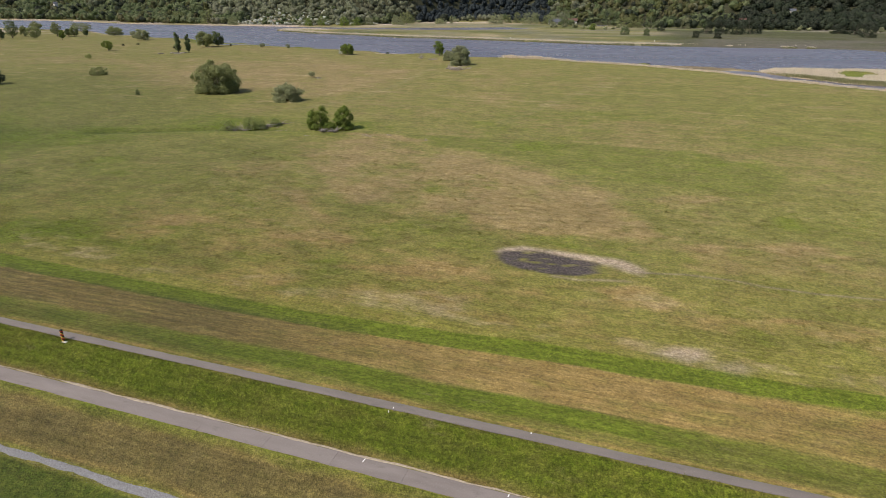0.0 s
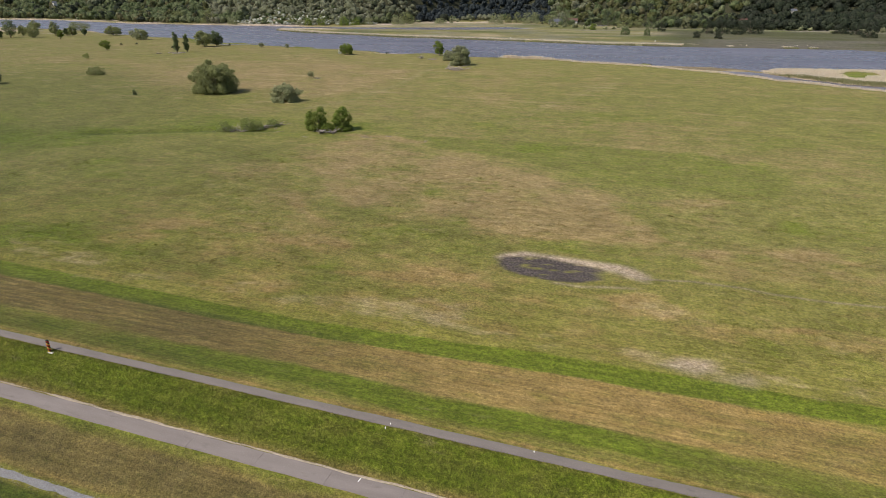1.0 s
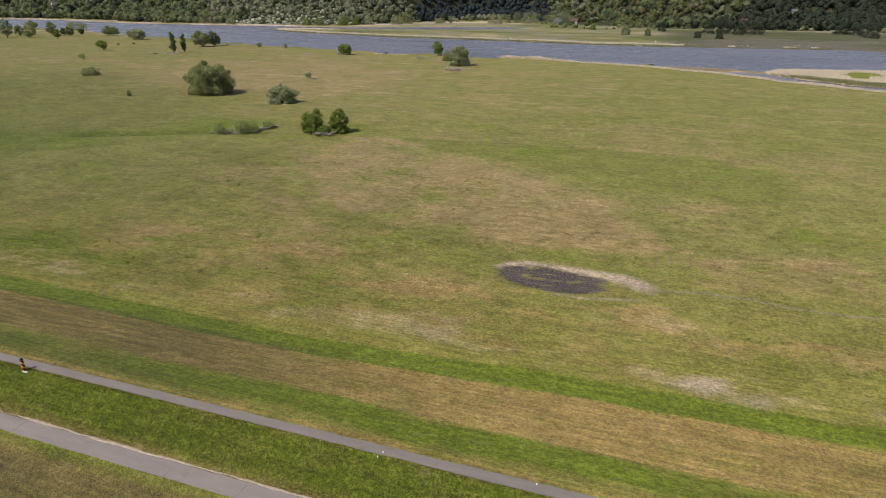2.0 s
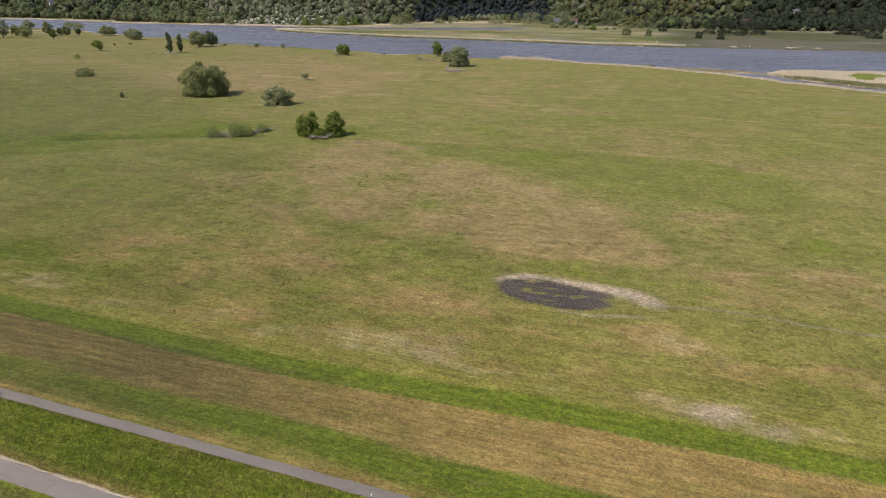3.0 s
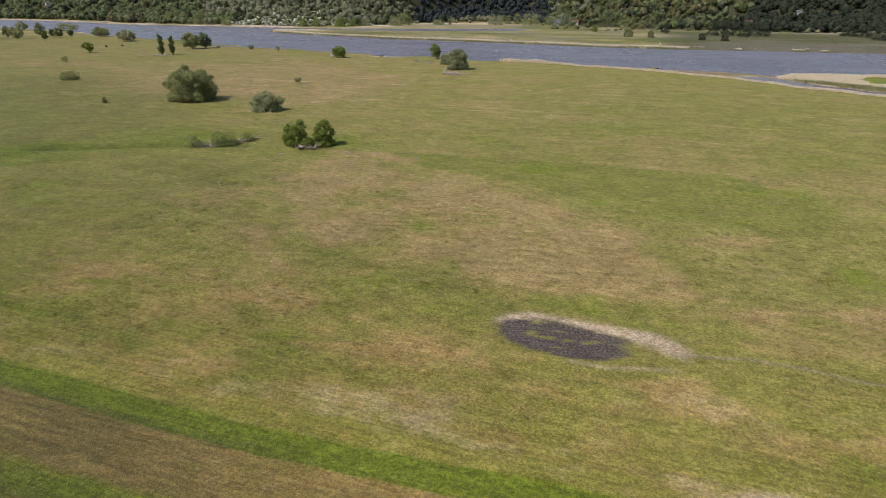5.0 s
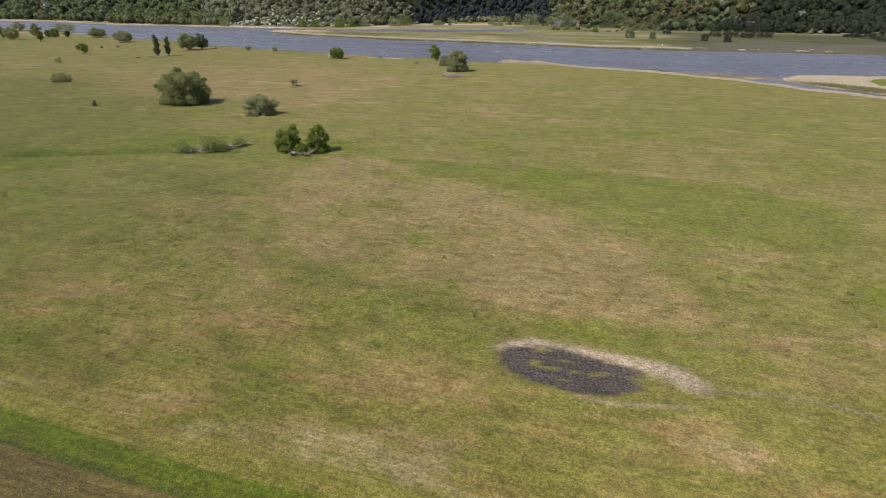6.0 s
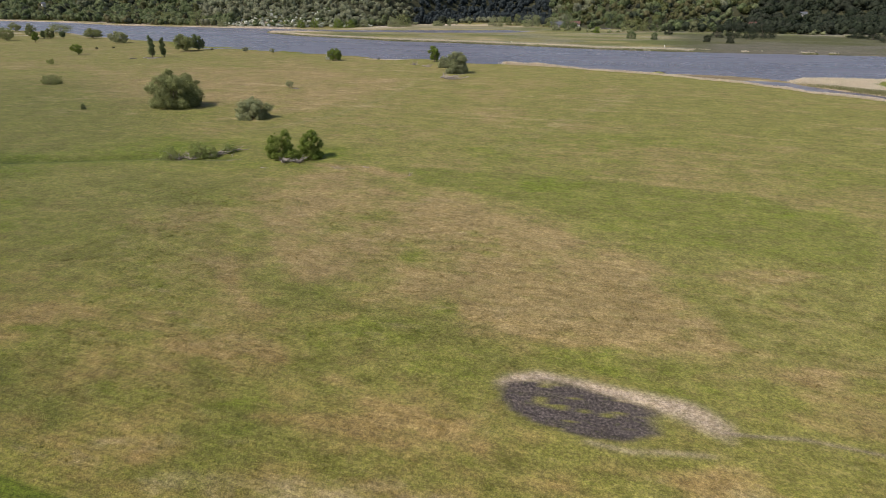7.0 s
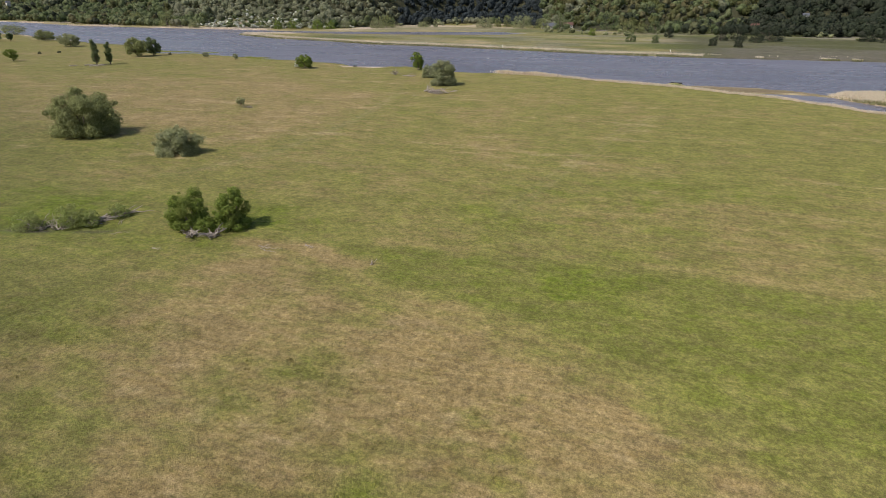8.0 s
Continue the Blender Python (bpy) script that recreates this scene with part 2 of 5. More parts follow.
def cover(x, y, s):
    """Ground cover and painted cloud shade: nine shares, 0 to 1, for each place."""
    wx, wy = x + 2.2 * fbm(x, y, 7, 41), y + 2.2 * fbm(x, y, 7, 43)
    mottle, broad = fbm(x, y, 9, 51), fbm(x, y, 38, 52)
    fine = fbm(x, y, 2.5, 53)
    zone = lambda poly, soft=2.5: smooth(-soft, soft, inside(poly, wx, wy))
    field = smooth(38.5, 41, y)
    dry = 0.30 + 0.46 * mottle + 0.26 * broad
    dry = dry + (0.40 + 0.35 * mottle) * zone(BROWN, 0.9) - 0.2 * zone(BROWN_MID, 2) - 0.5 * zone(GREEN_EAST, 1.2) - 0.65 * zone(GREEN_HERD, 4) - 0.35 * smooth(-40, -52, x) * smooth(100, 88, y) + 0.44 * zone(DRY_FAR, 9) + 0.28 * zone(TAN_EAST, 7) + 0.2 * zone(LEFT_DRY, 4) + 0.5 * zone(TAN_POND, 0.9) + 0.42 * zone(BROWN_EAST, 2) - 0.35 * zone(CURVE) - 0.4 * zone(GREEN_WEST, 6)
    dry = dry - 0.3 * (0.5 + 0.5 * smooth(120, 70, y)) * smooth(-30, 0, x) * (1 - zone(BROWN, 0.7)) - 0.22 * smooth(-58, -72, x) * smooth(90, 100, y) * smooth(150, 125, y)
    dike_dry = smooth(30.2, 31.2, y + 0.5 * mottle) * smooth(37.2, 36.4, y) * (0.85 + 0.3 * fine + 0.25 * mottle + 0.06 * np.sin(9 * y + 5 * fine))
    berm = smooth(18.1, 18.6, y + 0.3 * fine) * smooth(21.8, 21.0, y + 0.7 * mottle) * (1.0 + 0.35 * fine + 0.25 * mottle)
    verge = 0.7 * np.exp(-((y - 27.15) / 0.22) ** 2) + 0.5 * np.exp(-((y - 23.45) / 0.12) ** 2) + 0.3 * np.exp(-((y - 17.2) / 0.2) ** 2)
    bank_dry = 0.12 * smooth(25.0, 25.9, y) * smooth(26.2, 26, y) * (1 + mottle)
    dry = np.where(y > 38.5, dry * field, 0) + 0.35 * smooth(27.2, 28.0, y) * smooth(31.4, 30.2, y) * smooth(-18, -36, x) + dike_dry + berm + verge + bank_dry
    mid = np.interp(x, [-60, -32, -21, -12, -3, 4, 11, 17], [37.1, 36.5, 36.5, 37.1, 37.75, 37.85, 37.9, 38.6])
    half = np.interp(x, [-60, -3, 17], [1.15, 1.1, 0.8])
    lush = 1.2 * smooth(0.25, -0.25, np.abs(y + 0.2 * mottle - mid) - half) + smooth(27.6, 28.6, y + 0.7 * mottle) * smooth(31.2, 30.2, y + 0.7 * mottle) * (0.35 + 0.5 * smooth(-36, -20, x)) * (1 - 0.5 * smooth(-1, 8, x))
    lush = lush + 0.72 * smooth(23.4, 24.2, y) * smooth(26.3, 26.0, y) + 0.6 * np.exp(-((y - 21.9) / 0.2) ** 2) + 0.7 * smooth(17.6, 17.0, y)
    lush = lush + field * (0.16 * zone(CURVE, 1.2) + 0.4 * zone(GREEN_WEST, 6) + 0.36 * zone(GREEN_EAST, 1.4) + 0.3 * zone(GREEN_HERD, 4) + 0.4 * smooth(-40, -52, x) * smooth(100, 88, y) * smooth(-0.2, 0.5, fbm(x, y, 11, 58)) + (0.36 * smooth(0.1, 0.5, -mottle - 0.3 * broad) + 0.3 * smooth(0.05, 0.5, fbm(x * 0.6, y, 12, 57))) * (0.25 + 0.75 * smooth(170, 100, y)))
    straw = field * (0.95 * zone(STRAW, 2.0) * (1 - 0.5 * smooth(-25, -40, x)) + 0.6 * zone(STRAW_EAST, 1.5) + 0.25 * zone(TAN_POND, 0.9)) * (0.62 + 0.5 * fine + 0.3 * mottle)
    straw = straw + 0.35 * zone(BROWN) * smooth(0.1, 0.6, fine) + 0.4 * zone(DRY_FAR, 9) * smooth(0.0, 0.5, mottle)
    streak = fbm(x * 0.22, y, 3.2, 71) + 0.6 * fbm(x * 0.3, y, 1.7, 72)
    far = smooth(95, 130, y) * smooth(330, 300, y)
    straw = straw + (0.5 + 0.25 * smooth(-60, -90, x)) * far * smooth(0.25, 0.75, streak)
    lush = lush + 0.3 * far * smooth(0.3, 0.8, -streak)
    dry = dry + 0.25 * far * streak
    for line in DRY_LINES:
        dry = dry + 0.6 * np.exp(-(near_line(line, x + 0.3 * (wx - x), y + 0.3 * (wy - y)) / 0.75) ** 2)
    qx, qy = x + 0.35 * (wx - x), y + 0.35 * (wy - y)
    brown_spots, straw_spots, green_spots = ovals(BROWN_SPOTS, qx, qy), ovals(STRAW_SPOTS, qx, qy), ovals(GREEN_SPOTS, qx, qy)
    swale = np.exp(-(near_line(SWALE, qx, qy) / 1.3) ** 2)
    dry = dry * (1 - 0.6 * green_spots) * (1 - 0.5 * swale) + 0.5 * brown_spots
    lush = lush * (1 - 0.7 * np.maximum(brown_spots, straw_spots)) + 0.22 * green_spots + 0.15 * swale
    straw = straw + 0.3 * straw_spots + 0.22 * swale
    trail = np.exp(-(near_line(TRAIL, x, y + 0.06 * (wy - y)) / 0.16) ** 2)
    track = np.exp(-((near_line([(-28, 119), (-26.6, 125.4), (-23.6, 139.6), (-20.7, 155.2), (-15.7, 174.1), (-9.1, 191.2)], x + 0.1 * (wx - x), y) - 0.8) / 0.3) ** 2) * (1.2 + mottle) + np.exp(-(near_line([(-77, 118), (-70, 135), (-70, 165), (-75, 203)], x, y) / 1.0) ** 2)
    pale = smooth(-0.5, 0.7, inside(POND_RIM, x + 0.25 * (wx - x), y + 0.25 * (wy - y))) * (0.75 + 0.35 * fine) + 0.4 * trail + 0.8 * smooth(-0.6, 0.8, inside([(2.2, 40), (4, 41.8), (6.2, 41.8), (6.6, 40.4), (5, 39.4)], wx * 0.5 + x * 0.5, wy * 0.5 + y * 0.5)) * (0.7 + 0.4 * fine)
    pale = pale + 0.45 * smooth(-0.5, 0.8, inside([(6.5, 39.6), (9, 41), (10, 40.4), (8.6, 39.2)], wx, wy)) + 0.10 * np.clip(track, 0, 1) + 0.4 * np.exp(-(near_line([(-6.5, 50.7), (-4, 50.6), (-2, 51), (0.3, 51.5)], x, y + 0.15 * (wy - y)) / 0.25) ** 2)
    mud = smooth(-0.45, 0.1, inside(POND, 0.8 * x + 0.2 * wx, 0.8 * y + 0.2 * wy)) * smooth(-0.6, -1.6, x - 0.25 * (y - 52) + 2.2 + 1.0 * fine) * (1 - 0.9 * smooth(0.30, 0.42, fbm(x, y, 0.6, 61)))
    mud = mud + 0.35 * trail
    mud = mud + 0.8 * np.exp(-(near_line([(-79, 95.6), (-75, 96.4)], x, y) / 0.9) ** 2) + 0.5 * np.exp(-(near_line([(-71, 97.6), (-68, 98.4)], x, y) / 0.8) ** 2)
    beach = np.where(y < 330, smooth(-0.8, 0.3, inside(SANDBAR, x, y)) + smooth(-0.5, 0.5, inside(SAND_SPIT, x, y)), 0)
    beach = beach + np.where(y > 330, 0.85 * smooth(8, 3, s + 2.5 * mottle) * smooth(-40, -150, x) * (0.25 + 0.75 * smooth(-0.15, 0.25, fbm(x, y, 45, 76))) + 0.7 * smooth(0.0, 0.35, fbm(x * 0.35, y, 14, 66)) * smooth(40, 20, y - np.interp(x, RISE[:, 0], RISE[:, 1])), 0)
    beach = beach + np.where(y > 330, 0.6 * smooth(-8, 8, inside([(-260, 505), (-232, 500), (-165, 530), (-120, 548), (-115, 600), (-225, 640)], x, y)), 0)
    soil = np.exp(-(((x + 327) / 22) ** 2 + ((y - 508) / 9) ** 2)) + 0.8 * np.where(y > 330, smooth(0.05, 0.4, fbm(x * 0.4, y, 20, 68)) * smooth(20, 45, x) * smooth(460, 430, y), 0)
    spit = smooth(-0.3, 0.8, inside(SAND_SPIT, x, y)) * smooth(0.6, 1.8, s) * smooth(0.5, -0.5, inside(POINT, x, y))
    soil = soil + 0.15 * spit
    mud = mud + 0.45 * spit
    dry = dry + spit
    point = smooth(-1, 1, inside(POINT, x, y)) * smooth(242, 246, y)
    lush = lush * (1 - spit) + 0.9 * point + 0.6 * smooth(-2, 1, inside(GLADE, x, y))
    beach = beach * (1 - spit) * (1 - 0.6 * smooth(-1, 0, inside(SAND_SPIT, x, y)))
    pale = pale + np.where((y < 330) & (x > -62), 0.7 * smooth(3.2, 1.2, s + 0.8 * fine) * smooth(0.5, -1, inside(SAND_SPIT, x, y)), 0) + 0.5 * np.exp(-((y - 23.36) / 0.09) ** 2) * (0.6 + 0.6 * mottle)
    long_grass_shade = (0.30 + 0.35 * mottle) * smooth(18.1, 18.6, y) * smooth(22.0, 21.4, y) + smooth(23.4, 23.9, y) * smooth(25.7, 25.1, y + 0.3 * mottle) * (0.16 + 0.2 * mottle) + smooth(17.5, 17.1, y)
    long_grass_shade = long_grass_shade + (0.14 + 0.20 * smooth(-10, -35, x)) * smooth(0.25, -0.25, np.abs(y + 0.2 * mottle - mid) - half)
    long_grass_shade = long_grass_shade + 0.4 * np.exp(-(near_line(CURVE_EDGE, x + 0.3 * (wx - x), y + 0.3 * (wy - y)) / 0.8) ** 2) * (0.8 + mottle) + 0.35 * zone(DARK_PATCH, 1.2)
    long_grass_shade = long_grass_shade + 0.16 * zone(GREEN_EAST, 1.4) + 0.15 * smooth(-40, -20, x) * smooth(95, 110, y) * smooth(250, 200, y)
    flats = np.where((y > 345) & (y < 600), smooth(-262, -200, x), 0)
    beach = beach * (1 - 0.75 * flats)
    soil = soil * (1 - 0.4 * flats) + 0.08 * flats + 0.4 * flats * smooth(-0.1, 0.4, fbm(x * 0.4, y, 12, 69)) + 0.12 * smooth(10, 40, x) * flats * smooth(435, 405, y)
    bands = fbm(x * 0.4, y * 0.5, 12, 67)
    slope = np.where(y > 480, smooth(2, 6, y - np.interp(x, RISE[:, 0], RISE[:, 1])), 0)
    # cloud shade over the eastern far flats is painted as dark green
    long_grass_shade = long_grass_shade + 0.7 * slope + flats * (0.6 + 1.3 * bands + 0.3 * mottle + 0.5 * smooth(-10, 20, x))
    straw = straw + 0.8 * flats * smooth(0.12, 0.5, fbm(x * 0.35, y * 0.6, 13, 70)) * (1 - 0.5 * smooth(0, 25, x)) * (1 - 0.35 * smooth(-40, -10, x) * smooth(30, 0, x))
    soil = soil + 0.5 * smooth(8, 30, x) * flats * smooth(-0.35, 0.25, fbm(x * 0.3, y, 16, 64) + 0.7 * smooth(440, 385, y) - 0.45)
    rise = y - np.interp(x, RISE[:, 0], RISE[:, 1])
    # dark floor under the woods; on the flats this share paints cloud shade
    litter_shade = np.where((y > 345) & (y < 520), 0.62 * flats * smooth(-15, 20, x), 0) + np.where(y > 450, smooth(-2, 12, rise - np.interp(x, [-390, -370, -300, -272], [0, 30, 26, 0], 0, 0)), 0)
    lush = lush + np.where(y < 330, 0.5 * smooth(7, 3, s + 2 * mottle) * smooth(-90, -120, x), 0)
    trodden = np.exp(-(near_line([(-53, 99.8), (-45, 100.9), (-37, 98.4)], wx, y) / 1.3) ** 2)
    dry = dry + 0.9 * trodden
    lush = lush * (1 - trodden) + 0.25 * np.clip(track, 0, 1)
    west = field * smooth(-12, -30, x) * smooth(95, 75, y)
    west = west * (1 - zone(BROWN, 3))
    # dike and near pasture turn darker towards the west
    long_grass_shade = long_grass_shade + west * (0.08 + 0.14 * smooth(-45, -60, x) + 0.4 * smooth(0.05, 0.45, fbm(x, y, 12, 83))) + 0.5 * zone(DARK_WEST, 14) * (0.8 + 0.5 * mottle) + 0.7 * np.exp(-(near_line(GULLY, x, y) / 1.5) ** 2) + 0.2 * smooth(27.4, 28.2, y) * smooth(36.0, 35.2, y) * smooth(2, -30, x) + smooth(27.2, 27.6, y) * smooth(30.8, 29.2, y + mottle) * (0.55 * smooth(-14, -32, x) + 0.4 * smooth(-2, 7, x)) + 0.25 * smooth(30.5, 31.5, y) * smooth(36, 35, y) * smooth(2, 12, x)
    litter_shade = litter_shade + smooth(30.0, 31.0, y) * smooth(36.2, 35.6, y) * (0.02 + 0.34 * smooth(-5, -35, x)) * (1 + 0.4 * np.sin(7 * y + 6 * fine) + 0.8 * mottle) + 0.36 * smooth(18.2, 18.8, y) * smooth(21.6, 21.0, y) * (1 + 0.8 * fine)
    return np.clip(np.stack([dry, lush, straw, mud, pale, beach, soil, long_grass_shade, litter_shade], -1), 0, 1)

# ---------------------------------------------------------------- materials
def material(name, rough=0.85):
    m = bpy.data.materials.new(name)
    m.use_nodes = True
    n, l = m.node_tree.nodes, m.node_tree.links
    b = n["Principled BSDF"]
    b.inputs["Roughness"].default_value = rough
    b.inputs["Specular IOR Level"].default_value = 0.25
    return m, n, l, b


def mixed(n, l, a, b, fac):
    """A colour mixed from a to b by fac; each is a socket or a value."""
    x = n.new("ShaderNodeMix")
    x.data_type = "RGBA"
    for key, v in ((0, fac), (6, a), (7, b)):
        if isinstance(v, bpy.types.NodeSocket):
            l.new(v, x.inputs[key])
        else:
            x.inputs[key].default_value = v if key == 0 else (*v, 1)
    return x.outputs[2]


def noised(n, l, scale, low, high, detail=4, stretch=None, seed=0.0):
    """Noise in world metres, cut to 0..1 between low and high."""
    geo = n.new("ShaderNodeNewGeometry")
    mp = n.new("ShaderNodeMapping")
    mp.inputs["Scale"].default_value = stretch or (1, 1, 1)
    mp.inputs["Location"].default_value = (seed, seed * 0.7, 0)
    l.new(geo.outputs["Position"], mp.inputs[0])
    t = n.new("ShaderNodeTexNoise")
    t.inputs["Scale"].default_value, t.inputs["Detail"].default_value = scale, detail
    t.inputs["Roughness"].default_value = 0.64 if detail > 8 else 0.5
    l.new(mp.outputs[0], t.inputs["Vector"])
    r = n.new("ShaderNodeMapRange")
    r.inputs["From Min"].default_value, r.inputs["From Max"].default_value = low, high
    l.new(t.outputs["Fac"], r.inputs[0])
    return r.outputs[0]


def times(n, l, a, b, op="MULTIPLY"):
    x = n.new("ShaderNodeMath")
    x.operation = op
    for i, v in enumerate((a, b)):
        if isinstance(v, bpy.types.NodeSocket):
            l.new(v, x.inputs[i])
        else:
            x.inputs[i].default_value = v
    return x.outputs[0]


def bumped(n, l, b, height, strength, distance):
    x = n.new("ShaderNodeBump")
    x.inputs["Strength"].default_value, x.inputs["Distance"].default_value = strength, distance
    l.new(height, x.inputs["Height"])
    l.new(x.outputs[0], b.inputs["Normal"])


def ragged(n, l, share, noise, push, low, high):
    """A share turned into patches with ragged edges by a noise."""
    r = n.new("ShaderNodeMapRange")
    r.inputs["From Min"].default_value, r.inputs["From Max"].default_value = low, high
    l.new(times(n, l, share, times(n, l, times(n, l, noise, 0.5, "SUBTRACT"), push), "ADD"), r.inputs[0])
    return r.outputs[0]


def cover_colour(n, l):
    """The colour of meadow, dry grass, mud and sand, by the shares stored on the mesh."""
    def share(name):
        a = n.new("ShaderNodeAttribute")
        a.attribute_name = name
        s = n.new("ShaderNodeSeparateColor")
        l.new(a.outputs["Color"], s.inputs[0])
        return s.outputs
    one, two, three = share("cover_a"), share("cover_b"), share("cover_c")
    # the grazed sward beyond the dike is short, even and greyer; the dike's grass is long and rough
    geo, split = n.new("ShaderNodeNewGeometry"), n.new("ShaderNodeSeparateXYZ")
    l.new(geo.outputs["Position"], split.inputs[0])
    grazed, open_field = n.new("ShaderNodeMapRange"), n.new("ShaderNodeMapRange")
    for r, a, b in ((grazed, 38.0, 66.0), (open_field, 78.0, 130.0)):
        l.new(split.outputs[1], r.inputs[0])
        r.inputs["From Min"].default_value, r.inputs["From Max"].default_value = a, b
    grazed, open_field = grazed.outputs[0], open_field.outputs[0]
    patchy = noised(n, l, 0.35, 0.25, 0.75, 6)
    grass = mixed(n, l, mixed(n, l, (0.128, 0.125, 0.020), (0.184, 0.170, 0.037), patchy), mixed(n, l, (0.126, 0.127, 0.027), (0.180, 0.171, 0.049), patchy), grazed)
    grass = mixed(n, l, grass, (0.26, 0.21, 0.078), times(n, l, noised(n, l, 4.2, 0.46, 0.74, 6, (0.6, 1, 1), 5), 0.42))
    withered = noised(n, l, 1.6, 0.26, 0.74, 6, (0.4, 1.4, 1), 3)
    dry = mixed(n, l, mixed(n, l, (0.215, 0.143, 0.044), (0.300, 0.208, 0.080), withered), mixed(n, l, (0.195, 0.140, 0.055), (0.272, 0.206, 0.100), withered), grazed)
    c = mixed(n, l, grass, dry, times(n, l, ragged(n, l, one[0], noised(n, l, 0.5, 0.25, 0.75, 11, (0.6, 1, 1), 9), 1.25, 0.10, 0.90), 0.95))
    lush = mixed(n, l, (0.078, 0.110, 0.006), (0.136, 0.164, 0.015), noised(n, l, 2.5, 0.32, 0.68, 6, None, 2))
    c = mixed(n, l, c, lush, times(n, l, ragged(n, l, one[1], noised(n, l, 0.6, 0.25, 0.75, 11, (0.6, 1, 1), 11), 0.75, 0.20, 0.78), 0.95))
    c = mixed(n, l, c, (0.325, 0.252, 0.138), times(n, l, ragged(n, l, one[2], noised(n, l, 0.8, 0.25, 0.75, 11, (0.5, 1, 1), 7), 1.2, 0.25, 1.0), 0.9))
    # dark green of long grass, also the painted cloud shade of the flats
    long_grass_shade = mixed(n, l, (0.038, 0.060, 0.005), (0.090, 0.104, 0.015), noised(n, l, 2.6, 0.30, 0.70, 6, None, 6))
    c = mixed(n, l, c, long_grass_shade, times(n, l, three[1], 0.9))
    pale = mixed(n, l, (0.31, 0.232, 0.182), (0.43, 0.338, 0.278), noised(n, l, 2.5, 0.35, 0.65, 8))
    c = mixed(n, l, c, pale, times(n, l, two[1], noised(n, l, 3.4, 0.05, 0.42, 6, None, 13)))
    mud = mixed(n, l, (0.040, 0.033, 0.032), (0.125, 0.100, 0.092), noised(n, l, 5.0, 0.38, 0.70, 8))
    c = mixed(n, l, c, mud, two[0])
    sand = mixed(n, l, (0.38, 0.3, 0.231), (0.52, 0.43, 0.352), noised(n, l, 0.4, 0.35, 0.65, 4))
    c = mixed(n, l, c, sand, two[2])
    c = mixed(n, l, c, mixed(n, l, (0.150, 0.130, 0.114), (0.255, 0.226, 0.198), noised(n, l, 0.5, 0.35, 0.65, 5)), three[0])
    # wood-floor brown, which also carries the flats' painted cloud shade
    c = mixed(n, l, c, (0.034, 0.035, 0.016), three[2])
    def shaded(c, scale, rough, short, wild, seed, detail, stretch):
        f = noised(n, l, scale, 0.36, 0.64, detail, (stretch, 1, 1), seed)
        ends = [mixed(n, l, mixed(n, l, (rough[k],) * 3, (short[k],) * 3, grazed), (wild[k],) * 3, open_field) for k in (0, 1)]
        x = n.new("ShaderNodeMix")
        x.data_type, x.blend_type = "RGBA", "MULTIPLY"
        x.inputs[0].default_value = 1.0
        l.new(c, x.inputs[6])
        l.new(mixed(n, l, *ends, f), x.inputs[7])
        return x.outputs[2]
    # thin straw and dark tussocks a few steps across, strongest in the pasture
    c = mixed(n, l, c, (0.30, 0.235, 0.115), times(n, l, noised(n, l, 0.9, 0.52, 0.78, 10, (0.6, 1, 1), 51), times(n, l, grazed, 0.32)))
    c = mixed(n, l, c, (0.080, 0.088, 0.016), times(n, l, noised(n, l, 0.9, 0.54, 0.80, 10, (0.6, 1, 1), 57), times(n, l, times(n, l, grazed, 0.05), 0.3, "ADD")))
    # sward and thin places at several sizes
    for scale, rough, short, wild, seed, detail, stretch in ((13.0, (0.66, 1.28), (0.74, 1.22), (0.84, 1.14), 31, 4, 1.0), (4.6, (0.76, 1.20), (0.74, 1.20), (0.76, 1.20), 35, 4, 1.0), (1.5, (0.90, 1.09), (0.83, 1.13), (0.80, 1.16), 37, 6, 0.9),
                                                             (0.5, (0.94, 1.05), (0.91, 1.08), (0.88, 1.10), 43, 8, 0.5), (0.16, (0.92, 1.07), (0.92, 1.07), (0.92, 1.07), 41, 4, 1.0), (3.4, (0.84, 1.16), (1.0, 1.0), (1.0, 1.0), 47, 5, 0.07)):
        c = shaded(c, scale, rough, short, wild, seed, detail, stretch)
    c = mixed(n, l, c, (0.07, 0.076, 0.016), times(n, l, noised(n, l, 3.0, 0.60, 0.74, 6, (0.7, 1, 1), 21), 0.5))
    c = mixed(n, l, c, (0.34, 0.28, 0.125), times(n, l, noised(n, l, 5.0, 0.66, 0.80, 5, None, 25), 0.35))
    return c


def ground_material():
    m, n, l, b = material("meadow", 0.95)
    l.new(cover_colour(n, l), b.inputs["Base Color"])
    h = times(n, l, noised(n, l, 12, 0.3, 0.7, 6), times(n, l, noised(n, l, 4.0, 0.3, 0.7, 4), 0.9), "ADD")
    h = times(n, l, h, noised(n, l, 1.1, 0.3, 0.7, 5, (0.7, 1, 1), 63), "ADD")
    bumped(n, l, b, h, 0.6, 0.08)
    b.inputs["Diffuse Roughness"].default_value = 0.42
    return m


def blade_material():
    m, n, l, b = material("grass_blades", 0.8)
    c = cover_colour(n, l)
    g = n.new("ShaderNodeNewGeometry")
    c = mixed(n, l, c, (0.215, 0.222, 0.048), times(n, l, g.outputs["Random Per Island"], 0.32))
    l.new(c, b.inputs["Base Color"])
    tr = n.new("ShaderNodeBsdfTranslucent")
    l.new(c, tr.inputs["Color"])
    mix = n.new("ShaderNodeMixShader")
    mix.inputs[0].default_value = 0.45
    l.new(b.outputs[0], mix.inputs[1])
    l.new(tr.outputs[0], mix.inputs[2])
    l.new(mix.outputs[0], n["Material Output"].inputs["Surface"])
    return m


